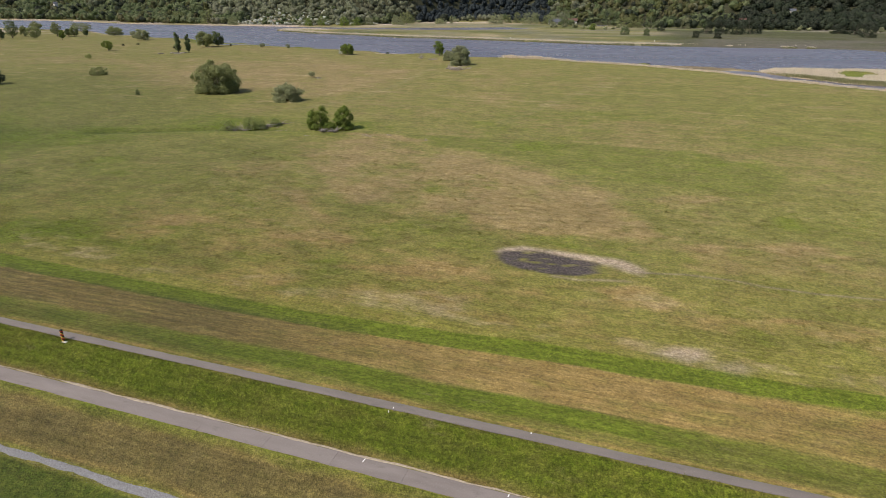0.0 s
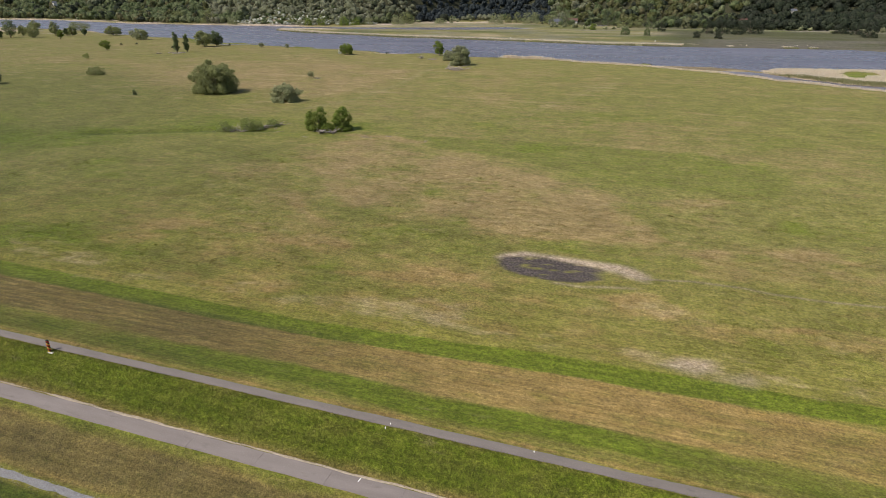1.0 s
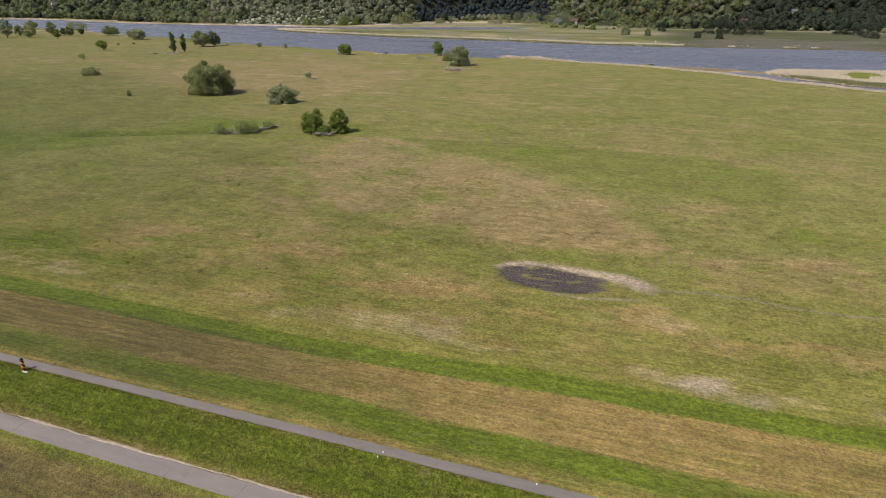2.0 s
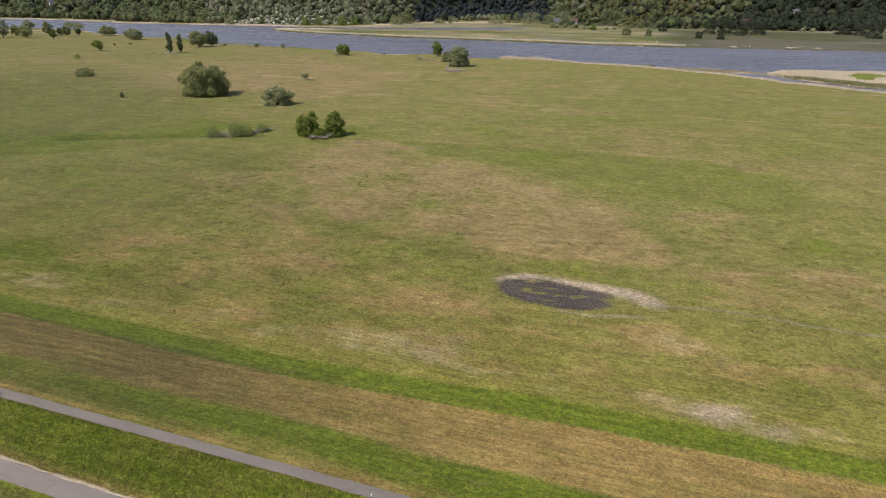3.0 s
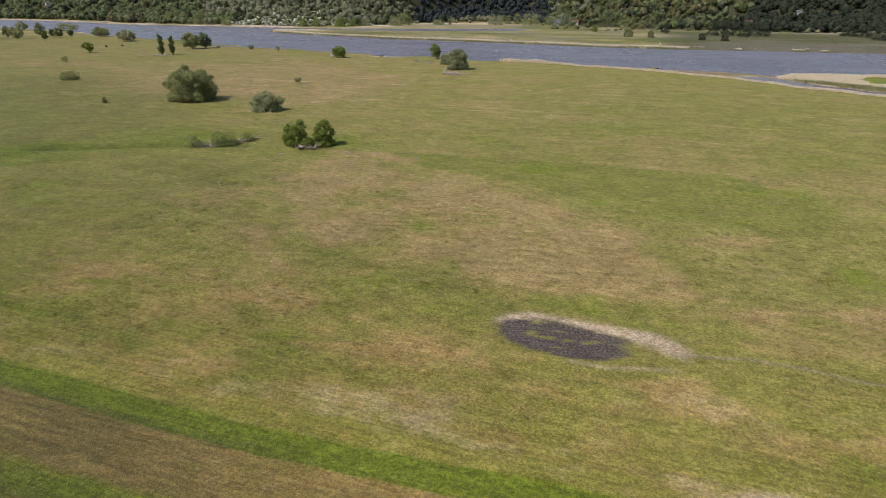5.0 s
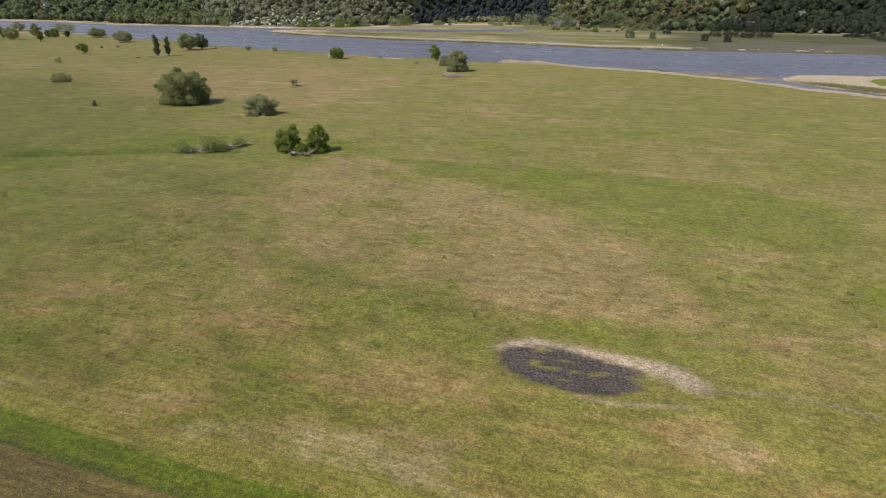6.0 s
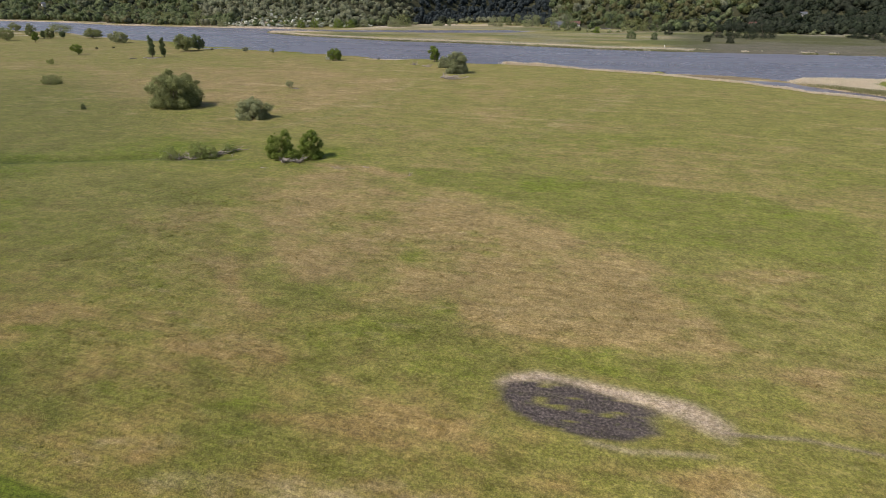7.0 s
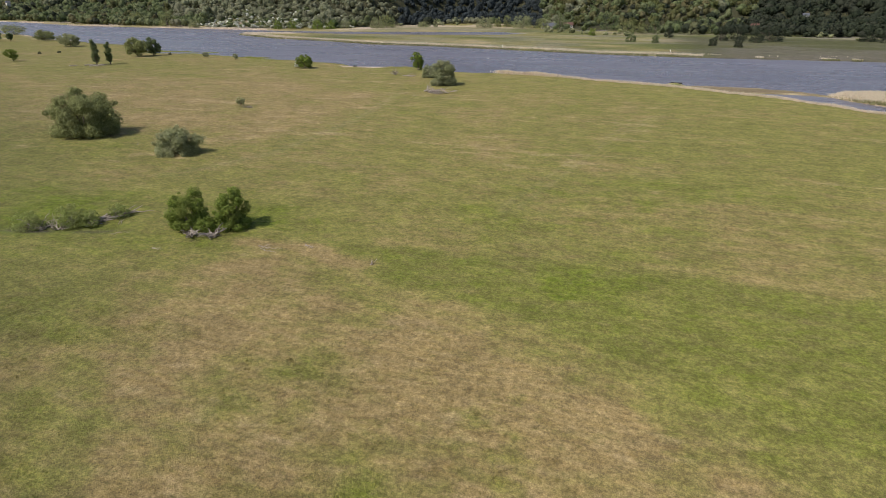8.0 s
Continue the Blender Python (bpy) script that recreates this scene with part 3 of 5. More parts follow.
def leaf_material(name, dark, light, other=None, through_light=0.45):
    """Leaves: each clump a little different, and the crowns different from one another by their tint."""
    m, n, l, b = material(name, 0.7)
    b.inputs["Specular IOR Level"].default_value = 0.12
    g = n.new("ShaderNodeNewGeometry")
    c = mixed(n, l, dark, light, g.outputs["Random Per Island"])
    if other:
        a = n.new("ShaderNodeAttribute")
        a.attribute_name = "tint"
        c = mixed(n, l, c, other, a.outputs["Fac"])
    l.new(c, b.inputs["Base Color"])
    tr = n.new("ShaderNodeBsdfTranslucent")
    l.new(c, tr.inputs["Color"])
    mix = n.new("ShaderNodeMixShader")
    mix.inputs[0].default_value = through_light
    l.new(b.outputs[0], mix.inputs[1])
    l.new(tr.outputs[0], mix.inputs[2])
    l.new(mix.outputs[0], n["Material Output"].inputs["Surface"])
    return m


def plain(name, a, b_, scale, rough=0.85, bump=0.0, detail=5, stretch=None):
    m, n, l, b = material(name, rough)
    f = noised(n, l, scale, 0.3, 0.7, detail, stretch)
    l.new(mixed(n, l, a, b_, f), b.inputs["Base Color"])
    if bump:
        bumped(n, l, b, noised(n, l, scale * 4, 0.3, 0.7, 5, stretch, 3), 0.6, bump)
    return m


def road_material(name, a, b_):
    m, n, l, b = material(name, 0.85)
    c = mixed(n, l, a, b_, noised(n, l, 0.9, 0.3, 0.7, 6, (0.35, 1.6, 1)))
    info = n.new("ShaderNodeObjectInfo")
    c = mixed(n, l, c, b_, times(n, l, info.outputs["Random"], 0.5))
    c = mixed(n, l, c, (0.30, 0.27, 0.23), times(n, l, noised(n, l, 14, 0.55, 0.75, 4), 0.4))
    c = mixed(n, l, c, (0.10, 0.09, 0.08), times(n, l, noised(n, l, 2.2, 0.60, 0.75, 5, (0.4, 1, 1), 4), 0.5))
    l.new(c, b.inputs["Base Color"])
    bumped(n, l, b, noised(n, l, 30, 0.3, 0.7, 4), 0.5, 0.01)
    return m


def water_material():
    m, n, l, b = material("river_water", 0.12)
    l.new(mixed(n, l, (0.108, 0.097, 0.120), (0.136, 0.122, 0.146), noised(n, l, 0.03, 0.35, 0.65, 5, (0.4, 1.4, 1))), b.inputs["Base Color"])
    b.inputs["Specular IOR Level"].default_value = 0.4
    r = n.new("ShaderNodeMapRange")
    l.new(noised(n, l, 0.02, 0.35, 0.65, 4, (0.5, 2.0, 1), 8), r.inputs[0])
    r.inputs["To Min"].default_value, r.inputs["To Max"].default_value = 0.2, 0.34
    l.new(r.outputs[0], b.inputs["Roughness"])
    h = times(n, l, noised(n, l, 0.55, 0.3, 0.7, 6, (0.6, 1.3, 1)), noised(n, l, 0.05, 0.2, 0.8, 3), "ADD")
    bumped(n, l, b, h, 0.55, 0.35)
    return m


M = {
    "ground": ground_material(), "blades": blade_material(), "water": water_material(),
    "road": road_material("road_concrete", (0.158, 0.133, 0.122), (0.215, 0.184, 0.170)),
    "path": road_material("path_asphalt", (0.126, 0.108, 0.098), (0.176, 0.152, 0.138)),
    "gravel": plain("gravel", (0.14, 0.136, 0.138), (0.29, 0.28, 0.285), 16, 0.9, 0.02),
    "verge": plain("sandy_verge", (0.27, 0.215, 0.155), (0.42, 0.35, 0.27), 3.0, 0.95, 0.01),
    "joint": plain("joint_tar", (0.05, 0.045, 0.042), (0.09, 0.08, 0.075), 8),
    "bark": plain("bark", (0.07, 0.055, 0.042), (0.17, 0.14, 0.11), 5, 0.9, 0.03, 5, (1, 1, 0.3)),
    "dead": plain("bleached_wood", (0.15, 0.125, 0.105), (0.37, 0.32, 0.28), 4, 0.85, 0.02),
    "pale_wood": plain("barkless_wood", (0.20, 0.175, 0.15), (0.36, 0.32, 0.28), 3, 0.8, 0.01),
    "willow": leaf_material("willow_leaves", (0.148, 0.170, 0.061), (0.322, 0.338, 0.146), (0.218, 0.223, 0.109)),
    "grey": leaf_material("grey_willow_leaves", (0.181, 0.202, 0.096), (0.388, 0.399, 0.217), (0.248, 0.248, 0.155)),
    "green": leaf_material("fresh_leaves", (0.099, 0.148, 0.026), (0.247, 0.306, 0.067), (0.198, 0.223, 0.059)),
    "wood": leaf_material("woodland_leaves", (0.100, 0.136, 0.058), (0.200, 0.238, 0.108), (0.24, 0.26, 0.14), 0.55),
    "spring": leaf_material("pale_spring_leaves", (0.225, 0.240, 0.148), (0.325, 0.340, 0.215), (0.30, 0.295, 0.205), 0.6),
    "fresh": leaf_material("yellow_green_leaves", (0.062, 0.074, 0.024), (0.135, 0.145, 0.052), (0.17, 0.15, 0.08)),
    "olive": leaf_material("olive_leaves", (0.150, 0.185, 0.050), (0.330, 0.375, 0.130), (0.27, 0.26, 0.12)),
    # naturally dark foliage, and cloud shade painted on the eastern far trees
    "dark": leaf_material("dark_or_shaded_leaves", (0.026, 0.036, 0.022), (0.062, 0.076, 0.044), (0.054, 0.058, 0.042)),
    # blue-black leaf colour carrying the cloud shadow on the valley slope
    "pine": leaf_material("cloud_shade_leaves", (0.02, 0.026, 0.027), (0.036, 0.044, 0.044), (0.028, 0.036, 0.04), 0.05),
    "blossom": leaf_material("white_blossom", (0.45, 0.46, 0.38), (0.85, 0.85, 0.79), (0.18, 0.2, 0.09)),
    "reed": leaf_material("dry_reed", (0.62, 0.53, 0.41), (0.80, 0.70, 0.56), (0.19, 0.20, 0.07), 0.45),
    "white": plain("white_paint", (0.70, 0.69, 0.66), (0.82, 0.81, 0.78), 6),
    "plaster": plain("house_render", (0.42, 0.39, 0.34), (0.55, 0.52, 0.46), 1.5),
    "tiles": plain("roof_tiles", (0.085, 0.05, 0.042), (0.14, 0.075, 0.058), 3),
    "slate": plain("grey_roof", (0.07, 0.075, 0.09), (0.12, 0.125, 0.145), 3),
    "glass": plain("dark_panes", (0.03, 0.035, 0.04), (0.06, 0.065, 0.07), 2, 0.2),
    "black": plain("black_paint", (0.018, 0.017, 0.016), (0.035, 0.033, 0.03), 9, 0.5),
    "red": plain("red_paint", (0.42, 0.035, 0.02), (0.55, 0.06, 0.03), 9, 0.5),
    "gold": plain("gold_paint", (0.72, 0.43, 0.06), (0.82, 0.53, 0.10), 9, 0.5),
    "dark_stone": plain("dark_stone", (0.045, 0.042, 0.040), (0.10, 0.094, 0.088), 2.5, 0.9, 0.03),
    "concrete": plain("concrete", (0.42, 0.39, 0.34), (0.58, 0.55, 0.49), 6, 0.9, 0.01),
}


# ---------------------------------------------------------------- builders
def mesh_of(name, verts, faces, mats, tint=None):
    """A mesh from arrays: faces all of one size."""
    verts, faces = np.asarray(verts, np.float32), np.asarray(faces, np.int32)
    me = bpy.data.meshes.new(name)
    k = faces.shape[1]
    me.vertices.add(len(verts))
    me.vertices.foreach_set("co", verts.ravel())
    me.loops.add(faces.size)
    me.loops.foreach_set("vertex_index", faces.ravel())
    me.polygons.add(len(faces))
    me.polygons.foreach_set("loop_start", np.arange(0, faces.size, k, dtype=np.int32))
    me.update(calc_edges=True)
    if tint is not None:
        a = me.attributes.new("tint", "FLOAT", "POINT")
        a.data.foreach_set("value", np.asarray(tint, np.float32))
    for m in mats if isinstance(mats, (list, tuple)) else [mats]:
        me.materials.append(m)
    return me


def add_cover(me, xs, ys, s):
    c = cover(xs, ys, s)
    for name, k in (("cover_a", 0), ("cover_b", 3), ("cover_c", 6)):
        a = me.attributes.new(name, "FLOAT_COLOR", "POINT")
        rgba = np.ones((len(xs), 4), np.float32)
        take = c[:, k:k + 3]
        rgba[:, :take.shape[1]] = take
        a.data.foreach_set("color", rgba.ravel())


def thing(name, at, label, category, group="", turn=0.0):
    ob = new(name)
    ob.empty_display_size = 0.2
    ob.matrix_basis = pose(*at, 0, 0, turn)
    return tagged(ob, label, category, group)


def place(ob, parent, label=""):
    ob.parent = parent
    if label:
        tagged(ob, label)
    return ob


def part(name, bm, mat, parent, label=""):
    me = bpy.data.meshes.new(name)
    bm.to_mesh(me)
    bm.free()
    me.materials.append(mat)
    return place(new(name, me), parent, label)


def box(bm, cx, cy, cz, sx, sy, sz, turn=0.0, bevel=0.0):
    got = bmesh.ops.create_cube(bm, size=1, matrix=pose(cx, cy, cz, 0, 0, turn) @ Matrix.Diagonal((sx, sy, sz, 1)))
    if bevel:
        bmesh.ops.bevel(bm, geom=list({e for v in got["verts"] for e in v.link_edges}), offset=bevel, segments=1, affect="EDGES")


def height_at(x, y):
    return float(ground_z(np.array([float(x)]), np.array([float(y)]))[0])


def tube(points, radii, sides=7):
    """Vertices and quads of a tapered tube along points."""
    pts = np.asarray(points, float)
    verts, faces = [], []
    for i, (p, r) in enumerate(zip(pts, radii)):
        d = pts[min(i + 1, len(pts) - 1)] - pts[max(i - 1, 0)]
        d = d / (np.linalg.norm(d) + 1e-9)
        u = np.cross(d, (0.31, 0.87, 0.38))
        u = u / np.linalg.norm(u)
        v = np.cross(d, u)
        for k in range(sides):
            a = 2 * math.pi * k / sides
            verts.append(p + r * (1 + 0.12 * math.sin(3 * a + i)) * (u * math.cos(a) + v * math.sin(a)))
    for i in range(len(pts) - 1):
        for k in range(sides):
            a, b = i * sides + k, i * sides + (k + 1) % sides
            faces.append((a, b, b + sides, a + sides))
    return np.array(verts), np.array(faces)


def joined(pieces):
    verts, faces, at = [], [], 0
    for v, f in pieces:
        verts.append(v)
        faces.append(f + at)
        at += len(v)
    return np.concatenate(verts), np.concatenate(faces)


def bent(rng, a, b, steps, sway):
    """A crooked line from a to b."""
    a, b = np.array(a, float), np.array(b, float)
    t = np.linspace(0, 1, steps)[:, None]
    p = a + (b - a) * t
    off = rng.normal(0, sway, (steps, 3)) * np.sin(t * math.pi)
    return p + off


def leaves(rng, lumps, n, size, droop=0.0, shell=0.62, spread=0.45, ragged=0.24, per_lump=False):
    """Quads of leaf clumps on and in the lumps (x, y, z, rx, ry, rz)."""
    lumps = np.asarray(lumps, float)
    share = (lumps[:, 3] * lumps[:, 4] * lumps[:, 5]) ** (2 / 3)
    pick = rng.choice(len(lumps), n, p=share / share.sum())
    d = rng.normal(size=(n, 3))
    d /= np.linalg.norm(d, axis=1, keepdims=True)
    r = np.clip(rng.normal(0.5 * (shell + 1.05), ragged, n), 0.1, 1.45)
    c = lumps[pick, :3] + d * lumps[pick, 3:] * r[:, None]
    c[:, 2] = np.maximum(c[:, 2], 0.05 * size)
    nrm = d + rng.normal(0, spread, (n, 3)) + (0, 0, 0.25)
    nrm /= np.linalg.norm(nrm, axis=1, keepdims=True)
    u = np.cross(nrm, rng.normal(size=(n, 3)))
    if droop:
        u = u * (1 - droop) + np.array((0, 0, 1.0)) * droop
        u -= nrm * (u * nrm).sum(1, keepdims=True)
    u /= np.linalg.norm(u, axis=1, keepdims=True)
    v = np.cross(nrm, u)
    su, sv = size * rng.uniform(0.5, 1.25, (n, 1)), size * rng.uniform(0.35, 0.9, (n, 1))
    q = np.stack([c - u * su, c + v * sv * 0.8 - u * su * 0.1, c + u * su, c - v * sv * 0.8 + u * su * 0.1], 1)
    if per_lump:
        return q.reshape(-1, 3), np.arange(4 * n).reshape(-1, 4), pick
    return q.reshape(-1, 3), np.arange(4 * n).reshape(-1, 4)


def crown_lumps(rng, kind, h, w):
    r = w / 2
    out = []
    if kind == "poplar":
        for k in range(26):
            t = k / 25
            z = h * (0.14 + 0.80 * t)
            rr = r * rng.uniform(0.55, 0.85) * (1 - 0.5 * t * t) * (0.7 + 0.3 * min(1, 6 * t))
            a = rng.uniform(0, 6.28)
            out.append((0.3 * r * math.cos(a), 0.3 * r * math.sin(a), z, rr, rr, h * 0.06))
        return out
    low = {"willow": 0.0, "shrub": 0.02, "round": 0.08, "tall": 0.12, "sparse": 0.20}[kind]
    count = {"willow": 24, "shrub": 17, "round": 18, "tall": 18, "sparse": 12}[kind]
    mid = h * (low + 0.40 * (1 - low))
    above, below = h - mid, mid - h * low
    flat = min(1.0, max(0.55, h / w))
    turn = rng.uniform(0, 6.28, 3)
    for k in range(count):
        s = -0.8 + 1.76 * (k + 0.5) / count
        a = 2.4 * k + rng.uniform(-0.4, 0.4)
        rho = math.sqrt(max(0.02, 1 - s * s))
        full = rng.uniform(0.70, 1.08) * (1 + 0.09 * math.sin(2 * a + turn[0]) + 0.07 * math.sin(3 * a + turn[1]))
        q = r * rng.uniform(0.22, 0.38)
        z = mid + (above * s * min(full, 1.04) - 0.6 * q * flat * s if s > 0 else below * s)
        rad = max(0.0, r * full - 0.8 * q) * (max(rho, 0.9) if s < 0 and kind in ("willow", "shrub") else rho)
        out.append((rad * math.cos(a), rad * math.sin(a), max(z, 0.3 * q), q, q * rng.uniform(0.85, 1.15), q * flat * rng.uniform(0.85, 1.1) * (1.35 if kind == "willow" and s < 0.3 else 1.0)))
    if kind in ("willow", "shrub"):
        for k in range(11):
            a, q = 0.57 * k + rng.uniform(-0.2, 0.2), r * rng.uniform(0.18, 0.3)
            out.append((0.76 * r * math.cos(a), 0.76 * r * math.sin(a), h * rng.uniform(0.08, 0.2), q, q, q * rng.uniform(0.7, 1.1)))
    for k in range(count):
        d = rng.normal(size=3)
        d /= np.linalg.norm(d)
        d[2] = abs(d[2]) if rng.random() < 0.75 else d[2] * 0.6
        q, far = r * rng.uniform(0.06, 0.14), rng.uniform(0.80, 1.0)
        out.append((r * far * d[0], r * far * d[1], max(0.2, mid + far * d[2] * (above if d[2] > 0 else below)), q, q, q * 0.85))
    return out


def tree(name, x, y, h, w, kind, mat, n, seed, label, category="tree", group="", size=None, squash=1.0, turn=0.0):
    """A tree or shrub: a trunk with limbs, and a crown of leaf clumps."""
    rng = np.random.default_rng(seed)
    ob = thing(name, (x, y, height_at(x, y)), label, category, group, turn)
    lumps = crown_lumps(rng, kind, h, w)
    lumps = [(a * 1.0, b * squash, c, d, e, f) for a, b, c, d, e, f in lumps]
    t = h * {"poplar": 0.10, "round": 0.14, "tall": 0.2, "sparse": 0.24}.get(kind, 0.08)
    girth = max(0.05, 0.024 * h)
    lean = rng.normal(0, 0.04 * h, 2)
    top = (lean[0], lean[1], t)
    wood = [tube(bent(rng, (0, 0, -0.25), top, 5, 0.01 * h), np.linspace(1.5, 0.85, 5) * girth)]
    for k in rng.choice(len(lumps), min(len(lumps), 9), replace=False):
        c = np.array(lumps[k][:3])
        wood.append(tube(bent(rng, top, c, 5, 0.03 * h), np.linspace(0.6, 0.12, 5) * girth, 5))
    v, f = joined(wood)
    place(new("trunk", mesh_of("trunk", v, f, M["bark"])), ob, "brown furrowed trunk and limbs")
    v, f, pick = leaves(rng, lumps, int(n * 2.4), 0.46 * (size or 0.055 * math.sqrt(h * w) + 0.10), 0.7 if kind == "willow" else 0.0, 0.62, 0.5, 0.17, True)
    shades = np.clip(rng.uniform(0, 0.25) + rng.normal(0, 0.22, len(lumps)), 0, 0.9)
    place(new("crown", mesh_of("crown", v, f, M[mat], np.repeat(shades[pick], 4))), ob, "dense crown of small leaves")
    return ob


def branch_work(rng, length, spread, count, up=0.25, thick=0.12):
    """A tangle of dead limbs on the ground: tapered, forked and crooked."""
    out = []
    for k in range(count):
        a = rng.uniform(-spread, spread)
        L = length * rng.uniform(0.45, 1.0)
        start = np.array((rng.uniform(-0.1, 0.3) * length, rng.uniform(-0.12, 0.12) * length, thick * rng.uniform(0.4, 1.6)))
        end = start + L * np.array((math.cos(a), math.sin(a), up * rng.uniform(-0.1, 1.0)))
        end[2] = max(end[2], 0.03)
        p = bent(rng, start, end, 7, 0.06 * L)
        p[:, 2] = np.maximum(p[:, 2], 0.02)
        r = thick * rng.uniform(0.35, 1.0)
        out.append(tube(p, np.linspace(1, 0.2, 7) * r, 6))
        for j in (2, 4):
            q = p[j] + 0.4 * L * np.array((math.cos(a + rng.uniform(-1, 1)), math.sin(a + rng.uniform(-1, 1)), rng.uniform(-0.1, 0.5) * up * 2))
            q[2] = max(q[2], 0.02)
            out.append(tube(bent(rng, p[j], q, 5, 0.03 * L), np.linspace(0.55, 0.12, 5) * r, 5))
    return joined(out)


def deadwood(name, x, y, length, seed, label, spread=3.1, count=8, up=0.3, thick=0.12, turn=0.0, mat="dead"):
    rng = np.random.default_rng(seed)
    v, f = branch_work(rng, length, spread, count, up, thick)
    ob = new(name, mesh_of(name, v, f, M[mat]))
    ob.matrix_basis = pose(x, y, height_at(x, y) - 0.01, 0, 0, turn)
    return tagged(ob, label, "dead wood")


def grown(name, items, mat, label, category, tint=None):
    """One joined sheet of growth that nobody could count."""
    v, f = joined(items)
    me = mesh_of(name, v, f, mat, tint)
    return tagged(new(name, me), label, category, kind="stuff")

# ---------------------------------------------------------------- the ground, the river
def steps(*spans):
    """Grid lines: spans of (start, end, spacing), end to end."""
    out = [np.arange(a, b, d) for a, b, d in spans]
    return np.concatenate(out + [[spans[-1][1]]])


gx = steps((-3000, -1000, 100), (-1000, -520, 8), (-520, -75, 2.2), (-75, 34, 0.7), (34, 170, 2.2), (170, 500, 10), (500, 3000, 100))
gy = steps((-1500, -40, 70), (-40, 10, 3), (10, 40, 0.3), (40, 50, 0.35), (50, 57, 0.2), (57, 60, 0.35), (60, 112, 0.7), (112, 190, 1.5), (190, 560, 2.2), (560, 900, 8), (900, 3000, 70))
X, Y = (g.ravel() for g in np.meshgrid(gx, gy))
S = shore(X, Y)
Z = ground_z(X, Y, S)
ny, nx = len(gy), len(gx)
i = np.arange((ny - 1) * nx).reshape(ny - 1, nx)[:, :-1].ravel()
me = mesh_of("ground", np.stack([X, Y, Z], 1), np.stack([i, i + 1, i + 1 + nx, i + nx], 1), M["ground"])
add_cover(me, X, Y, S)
me.shade_smooth()
tagged(new("ground", me), "dry green and brown grazed floodplain meadow with a grass dike", "ground", kind="structure")

me = mesh_of("water", [(-1300, 60, WATER), (500, 60, WATER), (500, 640, WATER), (-1300, 640, WATER)], [(0, 1, 2, 3)], M["water"])
tagged(new("water", me), "wide grey-blue rippled river", "river", kind="structure")


# ---------------------------------------------------------------- road, path, gravel strip
def strip(name, y0, y1, z, x0, x1, mat, label, category, ragged=0.04, thick=0.08):
    """A long paved strip with a frayed edge and real thickness."""
    xs = np.arange(x0, x1, 0.5)
    a = y0 + ragged * fbm(xs, xs * 0 + y0, 1.3, 71)
    b = y1 + ragged * fbm(xs, xs * 0 + y1, 1.3, 73)
    crown = 0.012
    rows = np.stack([np.stack([xs, a, xs * 0 + z - thick], 1), np.stack([xs, a, xs * 0 + z], 1), np.stack([xs, (a + b) / 2, xs * 0 + z + crown], 1),
                     np.stack([xs, b, xs * 0 + z], 1), np.stack([xs, b, xs * 0 + z - thick], 1)], 1)
    n = len(xs)
    k = (np.arange(n - 1)[:, None] * 5 + np.arange(4)).ravel()
    ob = new(name, mesh_of(name, rows.reshape(-1, 3), np.stack([k, k + 5, k + 6, k + 1], 1), mat))
    ob.data.shade_flat()
    return tagged(ob, label, category, kind="structure")


strip("pavement_path", *PATH_Y, 1.205, -130, 90, M["path"], "narrow grey asphalt path on the dike crest", "path", 0.06)
strip("pavement_gravel", *GRAVEL_Y, -0.535, -110, 60, M["gravel"], "narrow strip of loose grey gravel", "gravel strip", 0.2, 0.03)
strip("ground_verge", 23.27, 23.39, 0.006, -110, 60, M["verge"], "worn pale sandy verge along the concrete road", "verge", 0.16, 0.06)


def gravel_stones(x0, x1, n, seed):
    """Loose chips lying over the gravel strip and spilling into the grass."""
    r = np.random.default_rng(seed)
    xs, ys = r.uniform(x0, x1, n), r.normal(sum(GRAVEL_Y) / 2, 0.17, n)
    z = np.maximum(ground_z(xs, ys), np.where(np.abs(ys - sum(GRAVEL_Y) / 2) < 0.2, -0.532, -9))
    size = r.uniform(0.008, 0.022, n)
    corner = np.array([(1, 0, 0), (0, 1, 0), (-1, 0, 0), (0, -1, 0), (0, 0, 0.8), (0, 0, -0.8)])
    v = corner[None] * size[:, None, None] * r.uniform(0.7, 1.3, (n, 6, 1)) + np.stack([xs, ys, z + 0.4 * size], 1)[:, None]
    f = np.array([(0, 1, 4), (1, 2, 4), (2, 3, 4), (3, 0, 4), (1, 0, 5), (2, 1, 5), (3, 2, 5), (0, 3, 5)])
    me = mesh_of("gravel_stones", v.reshape(-1, 3), (f[None] + 6 * np.arange(n)[:, None, None]).reshape(-1, 3), M["gravel"])
    return tagged(new("gravel_stones", me), "loose grey gravel chips along the strip", "gravel", kind="stuff")


gravel_stones(-40, 8, 5200, 150)

road = tagged(new("road"), "pale grey concrete road in jointed slabs along the dike", "road", kind="structure")


# ---------------------------------------------------------------- trees and shrubs of the meadow
tree("willow_tree", -110.2, 136.2, 8.6, 12.0, "willow", "willow", 13000, 11, "huge spreading grey-green willow drooping to the meadow", size=0.42)
tree("willow_shrub", -84.6, 129.6, 4.5, 7.2, "shrub", "grey", 6500, 12, "broad silvery grey-green willow shrub on the meadow", "shrub", size=0.30)
tree("hawthorn_tree", -59.8, 101.8, 4.3, 4.5, "shrub", "green", 5500, 13, "dark green bushy tree leaning over dead roots", group="twin trees", size=0.24)
tree("hawthorn_tree", -55.4, 103.4, 4.6, 4.1, "shrub", "green", 5500, 14, "dark green round tree beside its bushy twin", group="twin trees", size=0.24)
